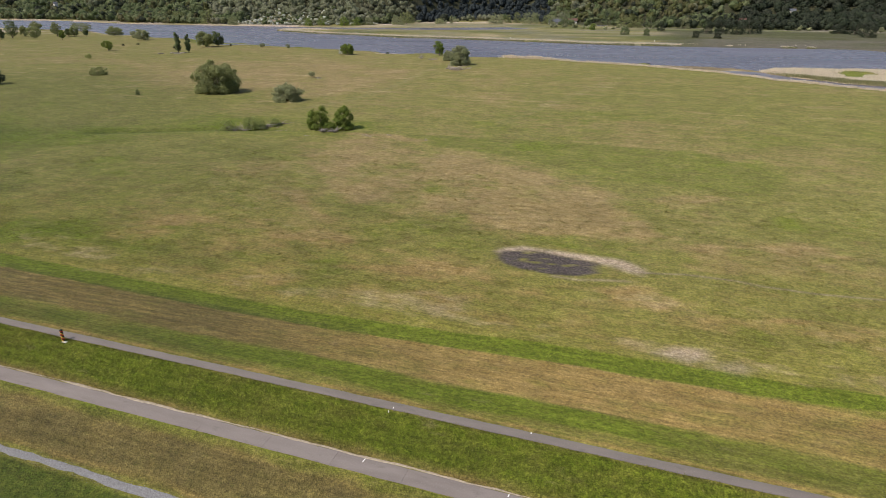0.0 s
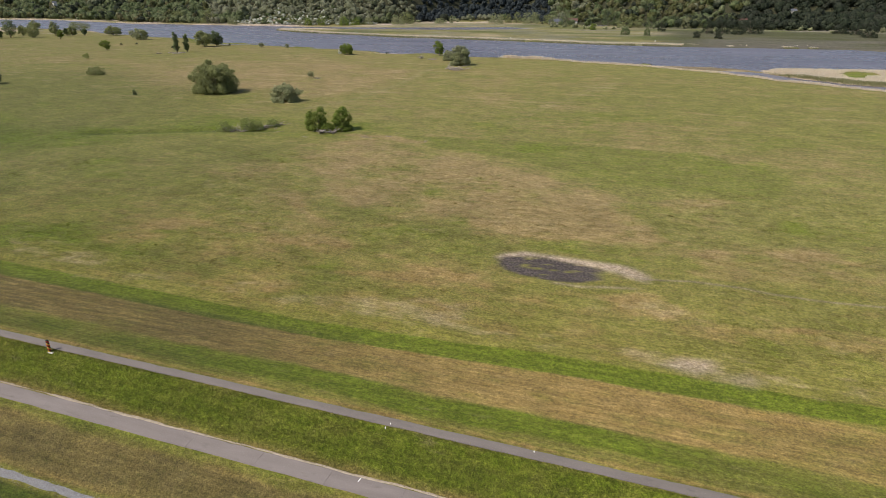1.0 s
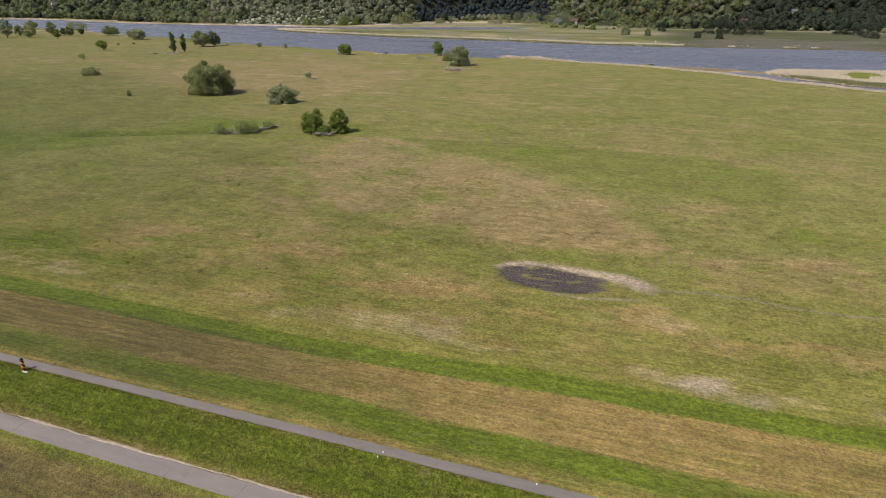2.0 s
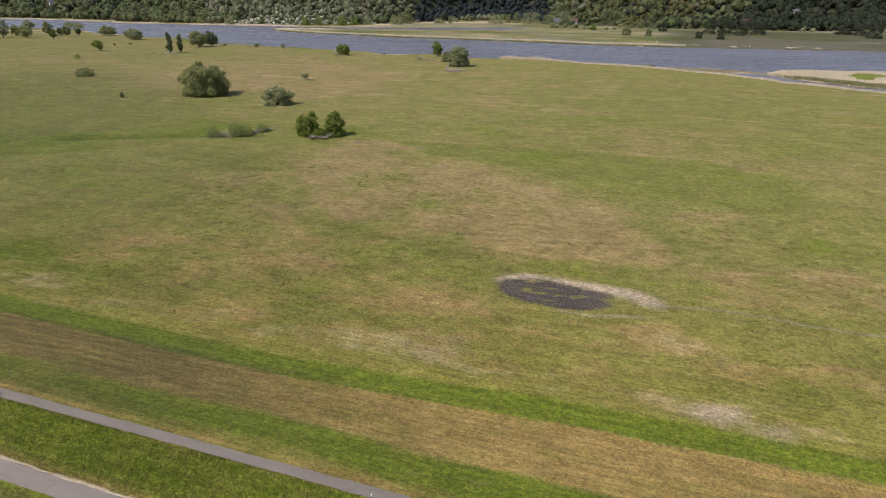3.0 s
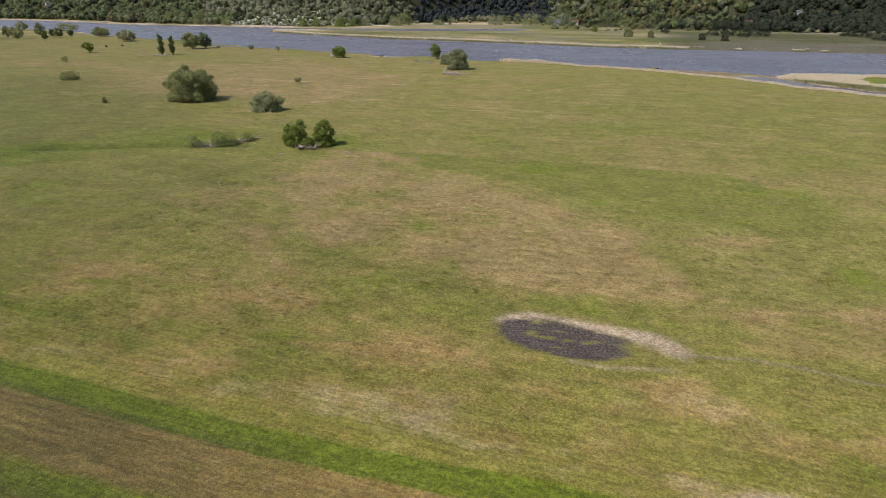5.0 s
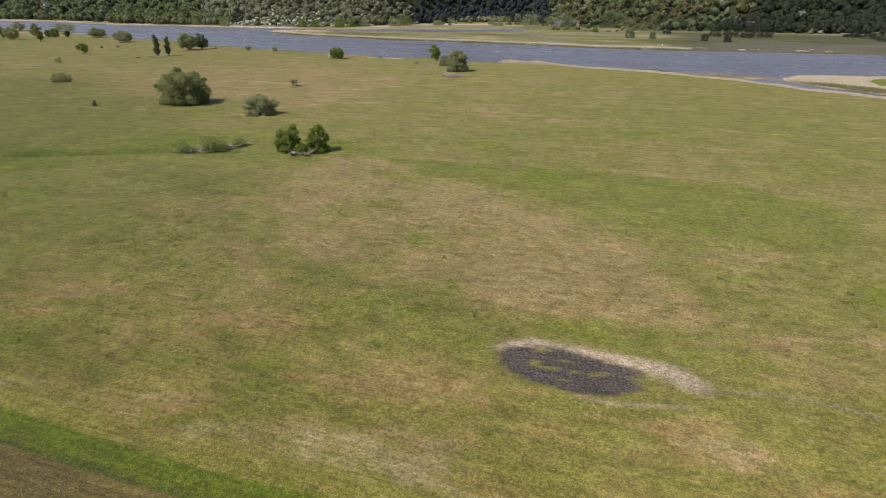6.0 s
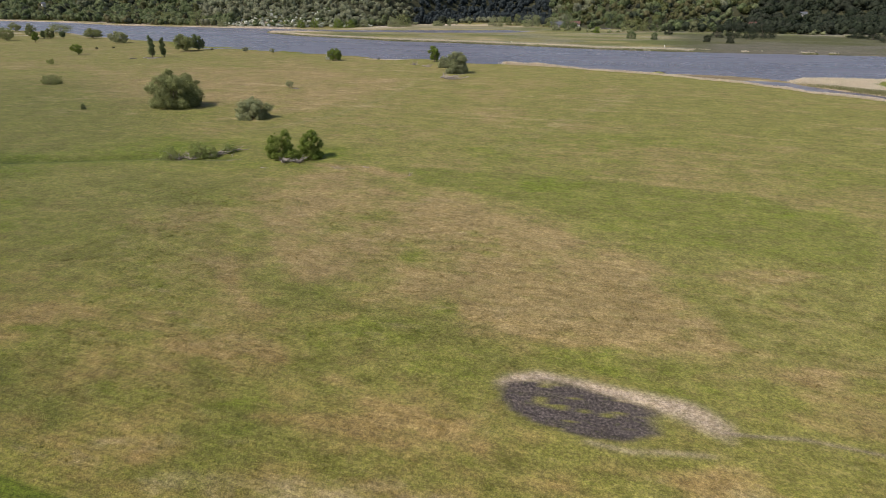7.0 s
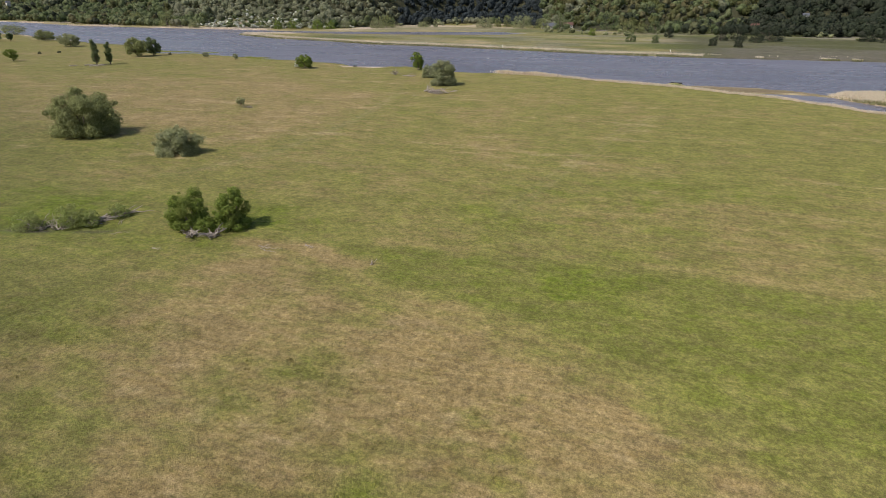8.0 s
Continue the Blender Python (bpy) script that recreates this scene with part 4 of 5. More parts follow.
tree("low_bush", -57.4, 101.3, 1.7, 2.8, "shrub", "green", 1800, 15, "low fresh green bush between two trees", "bush", size=0.2)
tree("gully_bush", -77.2, 96.6, 2.2, 3.4, "shrub", "olive", 1020, 16, "green bush over dead limbs in a shallow gully", "bush", "gully bushes", size=0.2)
tree("gully_bush", -73.3, 98.9, 2.6, 3.2, "shrub", "olive", 1140, 17, "green bush over a fallen trunk in a shallow gully", "bush", "gully bushes", size=0.2)
tree("gully_bush", -71.6, 99.6, 1.9, 2.4, "shrub", "olive", 720, 18, "small green bush beside a fallen trunk", "bush", "gully bushes", size=0.2)
tree("gully_bush", -70.2, 102.4, 1.5, 2.6, "shrub", "olive", 720, 19, "green shoots on the end of a fallen trunk", "bush", "gully bushes", size=0.2)
tree("meadow_bush", -102.2, 171.8, 2.1, 2.6, "sparse", "grey", 600, 20, "small grey-green bush beside fallen branches", "bush", size=0.22)
tree("bank_willow", -69.0, 222.6, 7.1, 8.0, "willow", "grey", 7000, 21, "large silvery willow on the river bank", size=0.42)
tree("bank_willow", -78.6, 238.0, 4.0, 4.6, "shrub", "grey", 2200, 22, "smaller silvery willow shrub on the river bank", "shrub", size=0.36)
tree("bank_tree", -89.5, 257.6, 6.0, 5.2, "round", "green", 3200, 223, "round fresh green tree on the river bank", size=0.36)
tree("bank_tree", -129.2, 249.0, 4.8, 6.4, "round", "green", 3200, 24, "broad round green tree near the river", size=0.36)
tree("blossom_bush", -133.2, 250.2, 2.4, 2.0, "shrub", "blossom", 350, 25, "small white blossoming bush under a green tree", "bush", size=0.3)
tree("poplar", -207.0, 233.0, 9.0, 3.2, "poplar", "wood", 3000, 26, "slender dark green poplar standing alone in the meadow", group="two poplars", size=0.34)
tree("poplar", -204.6, 236.8, 8.1, 3.0, "poplar", "wood", 2600, 27, "slightly shorter slender poplar with a bent tip", group="two poplars", size=0.34)
tree("bank_oak", -217.5, 265.0, 7.9, 9.6, "round", "willow", 5200, 28, "broad green oak by the river bay", group="bay oaks", size=0.42)
tree("bank_oak", -215.6, 271.5, 7.5, 6.6, "round", "wood", 3200, 29, "grey-green tree beside a broad oak", group="bay oaks", size=0.42)
tree("bay_willow", -290.3, 298.0, 6.7, 10.6, "round", "grey", 3600, 30, "spreading grey-green willow on the bay shore", group="bay willows", size=0.46)
tree("bay_willow", -338.0, 325.0, 6.2, 10.6, "round", "willow", 3200, 31, "spreading dull green willow on the bay shore", group="bay willows", size=0.46)
tree("lone_tree", -247.7, 232.6, 4.9, 5.4, "sparse", "green", 1500, 32, "small lone green tree in the open meadow", size=0.36)
tree("lone_tree", -219.2, 195.2, 2.5, 3.3, "sparse", "olive", 420, 33, "thin pale sapling in the open meadow", "sapling", size=0.26)
tree("meadow_shrub", -172.5, 156.2, 2.7, 5.4, "shrub", "willow", 1700, 34, "wide low grey-green shrub in the meadow", "shrub", size=0.28)
tree("meadow_shrub", -127.2, 125.9, 1.6, 1.1, "shrub", "wood", 420, 35, "narrow dark bush in the meadow", "bush", size=0.18)
tree("meadow_shrub", -183.0, 129.0, 4.4, 6.0, "round", "dark", 2400, 36, "dark green bushy tree in the meadow", "tree", size=0.3)
for k, (x, y, h, w, kind, mat) in enumerate([(-380, 287, 11.4, 8.5, "tall", "wood"), (-367, 291, 7.5, 8.5, "round", "willow"), (-389, 302, 7.2, 6, "round", "willow"),
                                             (-369, 309, 9.2, 6.7, "tall", "willow"), (-336.6, 284.6, 5.7, 4.2, "sparse", "green"), (-362, 311, 5.1, 4.6, "sparse", "wood"),
                                             (-358, 312, 6.5, 5.4, "round", "willow"), (-412, 366, 6.6, 17, "round", "willow"), (-351, 314.6, 4.8, 3.8, "sparse", "wood"),
                                             (-467, 374, 6.5, 9, "round", "willow"), (-377, 277, 6.6, 5, "tall", "wood"), (-395, 282, 8.5, 9, "round", "willow")]):
    tree("grove_tree", x, y, h, w, kind, mat, 1800, 50 + k, "green tree of an open grove beside the river", group="river grove", size=0.5)
for k, (x, y, h, w) in enumerate([(-266.6, 260.3, 1.1, 1.6), (-263.6, 267.6, 1.0, 1.6), (-227.3, 253.4, 1.1, 1.5), (-115.6, 262.0, 1.3, 1.6), (-212.0, 277.5, 1.0, 1.3), (-45.5, 257.5, 0.9, 1.3), (-40.0, 255.0, 0.8, 1.1)]):
    tree("dark_bush", x, y, h, w, "shrub", "dark", 160, 70 + k, "small dark bush standing on the grass", "bush", "small dark bushes", size=0.22)
tree("bank_bush", -187.6, 270.1, 2.3, 3.1, "sparse", "spring", 500, 80, "small pale green bush on the bank", "bush", size=0.3)
tree("bank_bush", -170.7, 266.6, 2.7, 2.6, "sparse", "grey", 450, 81, "small grey bush on the bank", "bush", size=0.3)
FAR_TREES = [
    ("wood", [(-22, 446.7, 5.4, 6.4), (-8, 444.4, 4.8, 4.8), (-80, 570, 15, 13), (-42, 582, 16, 17), (-8, 549, 10.8, 9.2), (9, 575, 10, 12)]),
    ("green", [(-49.5, 506, 5.6, 5.5), (-298, 503, 6.6, 7.6), (-286, 505, 9, 7), (-267, 512, 8.5, 10), (-260, 520, 7, 9)]),
    ("grey", [(-149, 596, 10, 17), (-115, 594, 12.5, 18), (-256, 537, 6.5, 12), (-230, 548, 7.5, 14), (-201, 583, 5.5, 11), (-191, 586, 7.6, 4.4), (19, 548, 9.5, 10), (-374, 497, 7.2, 10)]),
    ("willow", [(-141, 612, 9.3, 7.2), (-133, 614, 11.5, 8.3), (-97, 589, 10.5, 13), (-28, 543, 9.5, 13.5), (-17, 546, 8.6, 9.2), (-227, 561, 11.5, 16), (-408, 506, 14, 16), (-453, 519, 11, 13.5), (28, 561, 8, 9)]),
    # eastern trees whose dark leaf colour includes the cloud shade over them
    ("dark", [(1, 498, 8.0, 6.5), (22, 429, 4.4, 4.6), (34, 421.4, 5.8, 5), (31, 477, 11, 9), (41, 480, 11.5, 11), (49, 468, 7.8, 8.3), (60, 486, 11, 16), (118, 504, 6, 11), (124, 492, 9.5, 8), (123.6, 461.6, 8.9, 11.2)]),
]
WORD = {"wood": "green", "green": "fresh green", "grey": "silvery grey-green", "willow": "grey-green", "dark": "dark green"}
for j, (mat, spots) in enumerate(FAR_TREES):
    for k, (x, y, h, w) in enumerate(spots):
        tree("far_tree", x, y, h, w, "shrub", mat, 900, 900 + 40 * j + k, "bushy " + WORD[mat] + " tree on the far bank", group="far bank trees", size=0.24 + 0.035 * w)

# ---------------------------------------------------------------- dead wood
deadwood("dead_roots", -58.2, 100.0, 2.2, 101, "bleached bare roots and limbs under two bushy trees", 3.1, 16, 0.5, 0.17)
deadwood("dead_roots", -56.0, 100.2, 2.0, 121, "splayed bare roots of an uprooted tree", 3.1, 16, 0.7, 0.14)
deadwood("fallen_log", -71.9, 98.9, 5.8, 102, "long bleached fallen log with forked limbs", 0.35, 9, 0.22, 0.19, 68)
deadwood("fallen_log", -71.6, 99.2, 2.0, 122, "short bleached log lying on trampled soil", 0.3, 3, 0.1, 0.12, 25)
deadwood("broken_limbs", -76.3, 97.0, 2.7, 103, "pale broken limbs sticking out of a bush", 3.1, 14, 0.9, 0.10)
deadwood("broken_limbs", -74.0, 97.6, 1.9, 123, "bleached broken limbs at the gully edge", 3.1, 10, 0.9, 0.09)
deadwood("fallen_branch", -68.3, 100.3, 2.2, 104, "thin dead branch lying on the grass", 0.25, 2, 0.1, 0.05, 105)
deadwood("fallen_branch", -67.0, 97.1, 2.2, 124, "thin pale stick lying on the grass", 0.2, 2, 0.05, 0.03, 20)
deadwood("log_pile", -69.0, 208.6, 8.0, 105, "tangled pile of grey driftwood logs near the willow", 0.28, 14, 0.12, 0.20, -28)
deadwood("log_pile", -69.0, 208.9, 2.0, 125, "upturned grey root plate of a driftwood log", 1.2, 6, 1.2, 0.18, 80)
deadwood("dead_bush", -92.0, 242.0, 2.6, 106, "bare grey dead bush with bleached limbs", 3.1, 16, 0.9, 0.13)
deadwood("driftwood", -88.0, 239.0, 5.0, 107, "low driftwood logs on the bank", 0.5, 6, 0.1, 0.16, 10)
deadwood("fallen_branches", -100.4, 171.0, 2.2, 108, "pale fallen branches beside a small bush", 1.0, 7, 0.2, 0.08, -20)
deadwood("pale_log", -206.8, 228.0, 6.5, 109, "long barkless log beside the poplars", 0.12, 3, 0.05, 0.30, 22, "pale_wood")
deadwood("pale_log", -212.5, 226.0, 2.8, 110, "short barkless log in the meadow", 0.15, 2, 0.05, 0.28, 15, "pale_wood")
deadwood("forked_branch", -37.0, 98.6, 0.8, 111, "small forked dead branch upright in the grass", 0.6, 3, 1.2, 0.05, 60)
deadwood("stray_branch", -49.7, 99.3, 2.6, 112, "thin dead branch on bare trodden soil", 0.3, 4, 0.05, 0.045, -5)
deadwood("stray_branch", -45.4, 101.2, 1.6, 126, "thin dead branch in the dry grass", 0.3, 3, 0.05, 0.04, -15)
deadwood("stray_branch", -59.6, 95.7, 2.2, 113, "thin pale stick on the grass", 0.2, 2, 0.05, 0.04, -5, "pale_wood")
deadwood("dead_sapling", -95.2, 132.2, 0.5, 114, "thin broken dead stem standing in the meadow", 0.3, 2, 3.0, 0.06, 0)
deadwood("dead_snag", -382, 277, 2.6, 115, "bare pale dead snag standing in a grove", 0.5, 4, 2.0, 0.3, 0, "pale_wood")


# ---------------------------------------------------------------- marker post, stakes and paint marks by the dike
def marker_post(x, y):
    """A striped post: slanting bands of black, red and gold round a round pole on a concrete foot."""
    ob = thing("marker_post", (x, y, height_at(x, y)), "round post striped black, red and gold on a concrete foot", "marker post")
    R, H, sides, bands = 0.10, 0.90, 20, 9
    bm = bmesh.new()
    bmesh.ops.create_cone(bm, cap_ends=True, segments=18, radius1=R * 0.93, radius2=R * 0.93, depth=H + 0.1, matrix=pose(0, 0, H / 2 - 0.05))
    part("pole", bm, M["black"], ob)
    for k in range(bands):
        z0, z1 = H * k / bands, H * (k + 1) / bands
        bm = bmesh.new()
        rings = []
        for z in (z0, z1):
            rings.append([bm.verts.new((R * math.cos(2 * math.pi * s / sides), R * math.sin(2 * math.pi * s / sides),
                                        min(H, max(0.0, z + 0.09 * math.cos(2 * math.pi * s / sides + 2.3))))) for s in range(sides)])
        for s in range(sides):
            bm.faces.new((rings[0][s], rings[0][(s + 1) % sides], rings[1][(s + 1) % sides], rings[1][s]))
        part("stripe", bm, M[("gold", "black", "red")[k % 3]], ob)
    bm = bmesh.new()
    bmesh.ops.create_cone(bm, cap_ends=True, segments=18, radius1=R * 1.08, radius2=R * 0.5, depth=0.07, matrix=pose(0, 0, H + 0.03))
    part("cap", bm, M["black"], ob, "black conical cap")
    bm = bmesh.new()
    box(bm, 0.12, 0, -0.01, 0.40, 0.26, 0.06, 0, 0.02)
    part("foot", bm, M["concrete"], ob, "pale concrete foot slab")
    return ob


marker_post(-37.1, 25.86)


def stake(x, y, h=0.22):
    ob = thing("marker_stake", (x, y, height_at(x, y)), "short white marker stake beside the crest path", "stake", "white stakes")
    bm = bmesh.new()
    box(bm, 0, 0, h / 2 - 0.03, 0.05, 0.05, h + 0.06, 20, 0.008)
    part("shaft", bm, M["white"], ob)
    bm = bmesh.new()
    bmesh.ops.create_cone(bm, cap_ends=True, segments=6, radius1=0.04, radius2=0.01, depth=0.05, matrix=pose(0, 0, h + 0.02))
    part("tip", bm, M["white"], ob)
    return ob


stake(-12.2, 25.95, 0.10)
stake(-12.05, 26.32, 0.08)
stake(-3.95, 26.7, 0.08)


def paint_mark(x, y, sx, sy, turn):
    bm = bmesh.new()
    box(bm, 0, 0, 0, sx, sy, 0.01, turn, 0.003)
    me = bpy.data.meshes.new("paint_mark")
    bm.to_mesh(me)
    bm.free()
    me.materials.append(M["white"])
    ob = new("paint_mark", me)
    ob.location = (x, y, 0.0145)
    return tagged(ob, "white painted dash on the concrete road", "road marking", "road dashes")


paint_mark(-12.45, 23.03, 0.05, 0.27, -8)
paint_mark(-4.35, 23.1, 0.05, 0.2, -8)


# ---------------------------------------------------------------- houses on the far slope
def house(x, y, w, d, h, turn, roof_mat, label):
    ob = thing("house", (x, y, height_at(x, y) - 0.3), label, "house", "far houses", turn)
    bm = bmesh.new()
    box(bm, 0, 0, h / 2, w, d, h)
    part("wall", bm, M["plaster"], ob)
    bm = bmesh.new()
    rise, o = 0.42 * d, 0.35
    v = [bm.verts.new(p) for p in ((-w / 2 - o, -d / 2 - o, h - 0.15), (w / 2 + o, -d / 2 - o, h - 0.15), (w / 2 + o, d / 2 + o, h - 0.15), (-w / 2 - o, d / 2 + o, h - 0.15), (-w / 2 - o, 0, h + rise), (w / 2 + o, 0, h + rise))]
    for f in ((0, 1, 5, 4), (2, 3, 4, 5), (1, 2, 5), (3, 0, 4), (3, 2, 1, 0)):
        bm.faces.new([v[k] for k in f])
    part("roof", bm, roof_mat, ob, "pitched roof")
    for k in range(4):
        bm = bmesh.new()
        box(bm, w * (-0.36 + 0.24 * k), -d / 2 - 0.02, h * 0.55, 0.09 * w, 0.1, 0.36 * h)
        win = part("window", bm, M["white"], ob)
        bm = bmesh.new()
        box(bm, w * (-0.36 + 0.24 * k), -d / 2 - 0.055, h * 0.55, 0.07 * w, 0.06, 0.30 * h)
        part("pane", bm, M["glass"], win)
    bm = bmesh.new()
    box(bm, 0.2 * w, 0.1 * d, h + rise, 0.5, 0.5, 1.0)
    part("chimney", bm, M["tiles"], ob)
    return ob


HOUSES = [(-93, 598, 12, 6, 2.6, 20, "slate"), (-78, 606, 8, 5, 2.4, 10, "tiles"), (-632, 566, 9, 6, 3.0, 30, "tiles"), (96, 640, 5, 4, 2.4, 15, "slate"), (112, 655, 5, 4, 2.4, 10, "slate"), (140, 640, 5, 4, 2.4, 30, "tiles"), (66, 590, 7, 5, 3, 15, "tiles"), (-756, 641, 4, 5, 8.5, 65, "slate")]
for x, y, w, d, h, turn, roof in HOUSES:
    house(x, y, w, d, h, turn, M[roof], "pale rendered house with a pitched roof among trees")

# a channel mark on the far spit
for x, y in ((-84, 372.5), (-2, 369)):
    ob = thing("channel_mark", (x, y, height_at(x, y)), "small white channel mark on a pole", "channel mark", "channel marks")
    bm = bmesh.new()
    bmesh.ops.create_cone(bm, cap_ends=True, segments=8, radius1=0.1, radius2=0.1, depth=1.5, matrix=pose(0, 0, 0.65))
    part("pole", bm, M["white"], ob)
    bm = bmesh.new()
    box(bm, 0, 0, 1.3, 0.4, 0.08, 0.5)
    part("board", bm, M["white"], ob)


buoy = thing("buoy", (-78.5, 318, WATER), "small white buoy floating on the river", "buoy")
bm = bmesh.new()
bmesh.ops.create_cone(bm, cap_ends=True, segments=12, radius1=0.24, radius2=0.18, depth=0.36, matrix=pose(0, 0, 0.08))
part("float", bm, M["white"], buoy)
bm = bmesh.new()
bmesh.ops.create_cone(bm, cap_ends=True, segments=10, radius1=0.13, radius2=0.03, depth=0.34, matrix=pose(0, 0, 0.42))
part("top", bm, M["white"], buoy)



def rowing_boat(x, y, turn):
    """A flat dark boat drawn up on the bank: a hull with thickness, two thwarts and a pale gunwale."""
    ob = thing("rowing_boat", (x, y, WATER + 0.04), "flat dark rowing boat drawn up at the river edge", "boat", "", turn)
    bm, rings = bmesh.new(), []
    for k in range(9):
        u = -1 + k / 4
        half = 0.52 * math.sqrt(max(0.02, 1 - abs(u) ** 2.6))
        low, rim = 0.10 * u * u, 0.38 + 0.14 * u * u
        rings.append([bm.verts.new((1.7 * u, b, z)) for b, z in ((-half, rim), (-0.72 * half, low), (0.72 * half, low), (half, rim), (half * 0.9, rim), (0.62 * half, low + 0.05), (-0.62 * half, low + 0.05), (-half * 0.9, rim))])
    for p, q in zip(rings, rings[1:]):
        for k in range(8):
            bm.faces.new((p[k], q[k], q[(k + 1) % 8], p[(k + 1) % 8]))
    for end in (rings[0][::-1], rings[-1]):
        bm.faces.new(end)
    part("hull", bm, M["black"], ob, "dark tarred hull")
    for u in (-0.6, 0.5):
        bm = bmesh.new()
        box(bm, u, 0, 0.28, 0.24, 0.86, 0.04, 0, 0.01)
        part("thwart", bm, M["dead"], ob, "weathered plank thwart")
    return ob


rowing_boat(-3.4, 255.8, -8)


def groyne(x0, y0, x1, y1, seed):
    """A low dark bank of tumbled stones running into the river."""
    r = np.random.default_rng(seed)
    ob = thing("stone_groyne", (x0, y0, WATER - 0.05), "low groyne of dark tumbled stones at the river edge", "groyne")
    for k in range(34):
        u = (k + 0.5) / 34
        bm = bmesh.new()
        bmesh.ops.create_icosphere(bm, subdivisions=1, radius=1.0)
        for v in bm.verts:
            v.co *= r.uniform(0.78, 1.15)
        m = pose(u * (x1 - x0) + r.normal(0, 0.35), u * (y1 - y0) + r.normal(0, 0.35), 0.16, *r.uniform(0, 360, 3)) @ Matrix.Diagonal((r.uniform(0.3, 0.55), r.uniform(0.25, 0.45), r.uniform(0.2, 0.34), 1))
        bmesh.ops.transform(bm, matrix=m, verts=bm.verts)
        part("stone", bm, M["dark_stone"], ob)
    return ob


groyne(-104.2, 265.3, -97.7, 270.9, 140)

# ---------------------------------------------------------------- reeds, far woods, grass
def reed_line(rng, xs, ys, h, w, tint=0.0):
    """Upright tapering blades, one triangle pair each, at the places given."""
    n = len(xs)
    z = ground_z(xs, ys)
    a = rng.uniform(0, math.pi, n)
    hh = h * rng.uniform(0.8, 1.05, n) * np.clip(0.9 + 0.35 * fbm(xs, ys, 6, 85), 0.45, 1.2)
    dx, dy = np.cos(a) * w * 0.5, np.sin(a) * w * 0.5
    lx, ly = rng.normal(0, 0.35, n) * hh, rng.normal(0, 0.35, n) * hh
    low = np.stack([xs - dx, ys - dy, z - 0.1], 1)
    low2 = np.stack([xs + dx, ys + dy, z - 0.1], 1)
    top = np.stack([xs + lx + dx * 0.5, ys + ly + dy * 0.5, z + hh], 1)
    top2 = np.stack([xs + lx - dx * 0.35, ys + ly - dy * 0.35, z + hh * 0.93], 1)
    return np.stack([low, low2, top, top2], 1).reshape(-1, 3), np.arange(4 * n).reshape(-1, 4), np.repeat(np.full(n, tint), 4)


def along(rng, line, n, spread):
    line = np.array(line, float)
    seg = np.hypot(*np.diff(line, axis=0).T)
    k = rng.choice(len(seg), n, p=seg / seg.sum())
    t = rng.random(n)
    p = line[k] + (line[k + 1] - line[k]) * t[:, None]
    return p[:, 0] + rng.normal(0, spread, n), p[:, 1] + rng.normal(0, spread, n)


def reeds(name, batches, label, keep):
    vs, fs, ts = [], [], []
    for rng, xs, ys, h, w, tint in batches:
        s = shore(xs, ys)
        ok = keep(xs, ys, s)
        v, f, t = reed_line(rng, xs[ok], ys[ok], h, w, tint)
        vs.append((v, f))
        ts.append(t)
    return grown(name, vs, M["reed"], label, "reed bed", np.concatenate(ts))


rng = np.random.default_rng(7)
fringe = [p for p in BANK if -62 < p[0] < 120]
batches = []
xs, ys = along(rng, fringe, 70000, 1.0)
batches.append((rng, xs, ys - 0.9, 0.8, 0.05, 0.0))
xs, ys = along(rng, [(-60, 260), (-50, 259.5), (-40, 257)], 7000, 1.2)
batches.append((rng, xs, ys - 1.0, 1.2, 0.12, 0.0))
reeds("bank_reeds", batches, "pale dry reeds fringing the near river bank", lambda x, y, s: (s > -0.6) & (fbm(x, y, 5, 77) > -0.7))
xs, ys = rng.uniform(33, 112, 100000), rng.uniform(195, 258, 100000)
green = smooth(6.5, 3.5, shore(xs, ys)) * (inside([(30, 246), (40, 233), (58, 219), (110, 200), (110, 190), (30, 200)], xs, ys) > 0)
ok = (inside(ISLAND, xs, ys) > -0.3) & (green < 0.5) & (inside(GLADE, xs + 5 * fbm(xs, ys, 8, 88), ys + 5 * fbm(xs, ys, 8, 89)) < 0)
batches = [(rng, xs[ok], ys[ok], 0.7, 0.07, 0.0)]
ok = (inside(ISLAND, xs, ys) > -0.3) & (green >= 0.5)
batches.append((rng, xs[ok], ys[ok], 0.75, 0.15, 0.85))
reeds("island_reeds", batches, "tall pale dry reeds with a green edge on an island", lambda x, y, s: s > -0.4)
batches = []
xs, ys = along(rng, SPIT[:10], 42000, 3.4)
batches.append((rng, xs, ys + 6.0, 0.55, 0.15, 0.0))
xs, ys = along(rng, SPIT[:10], 20000, 0.7)
batches.append((rng, xs, ys + 0.5, 0.5, 0.22, 0.9))
xs, ys = along(rng, FAR[1:11], 7000, 1.2)
batches.append((rng, xs, ys + 2.0, 0.9, 0.3, 0.0))
reeds("far_reeds", batches, "dry and green reeds edging the far banks", lambda x, y, s: (s > -0.3) & (fbm(x, y, 9, 79) > -0.45 + 0.7 * smooth(0, 14, x)) & ((y < 470) | (fbm(x, y, 45, 76) > 0.0)))


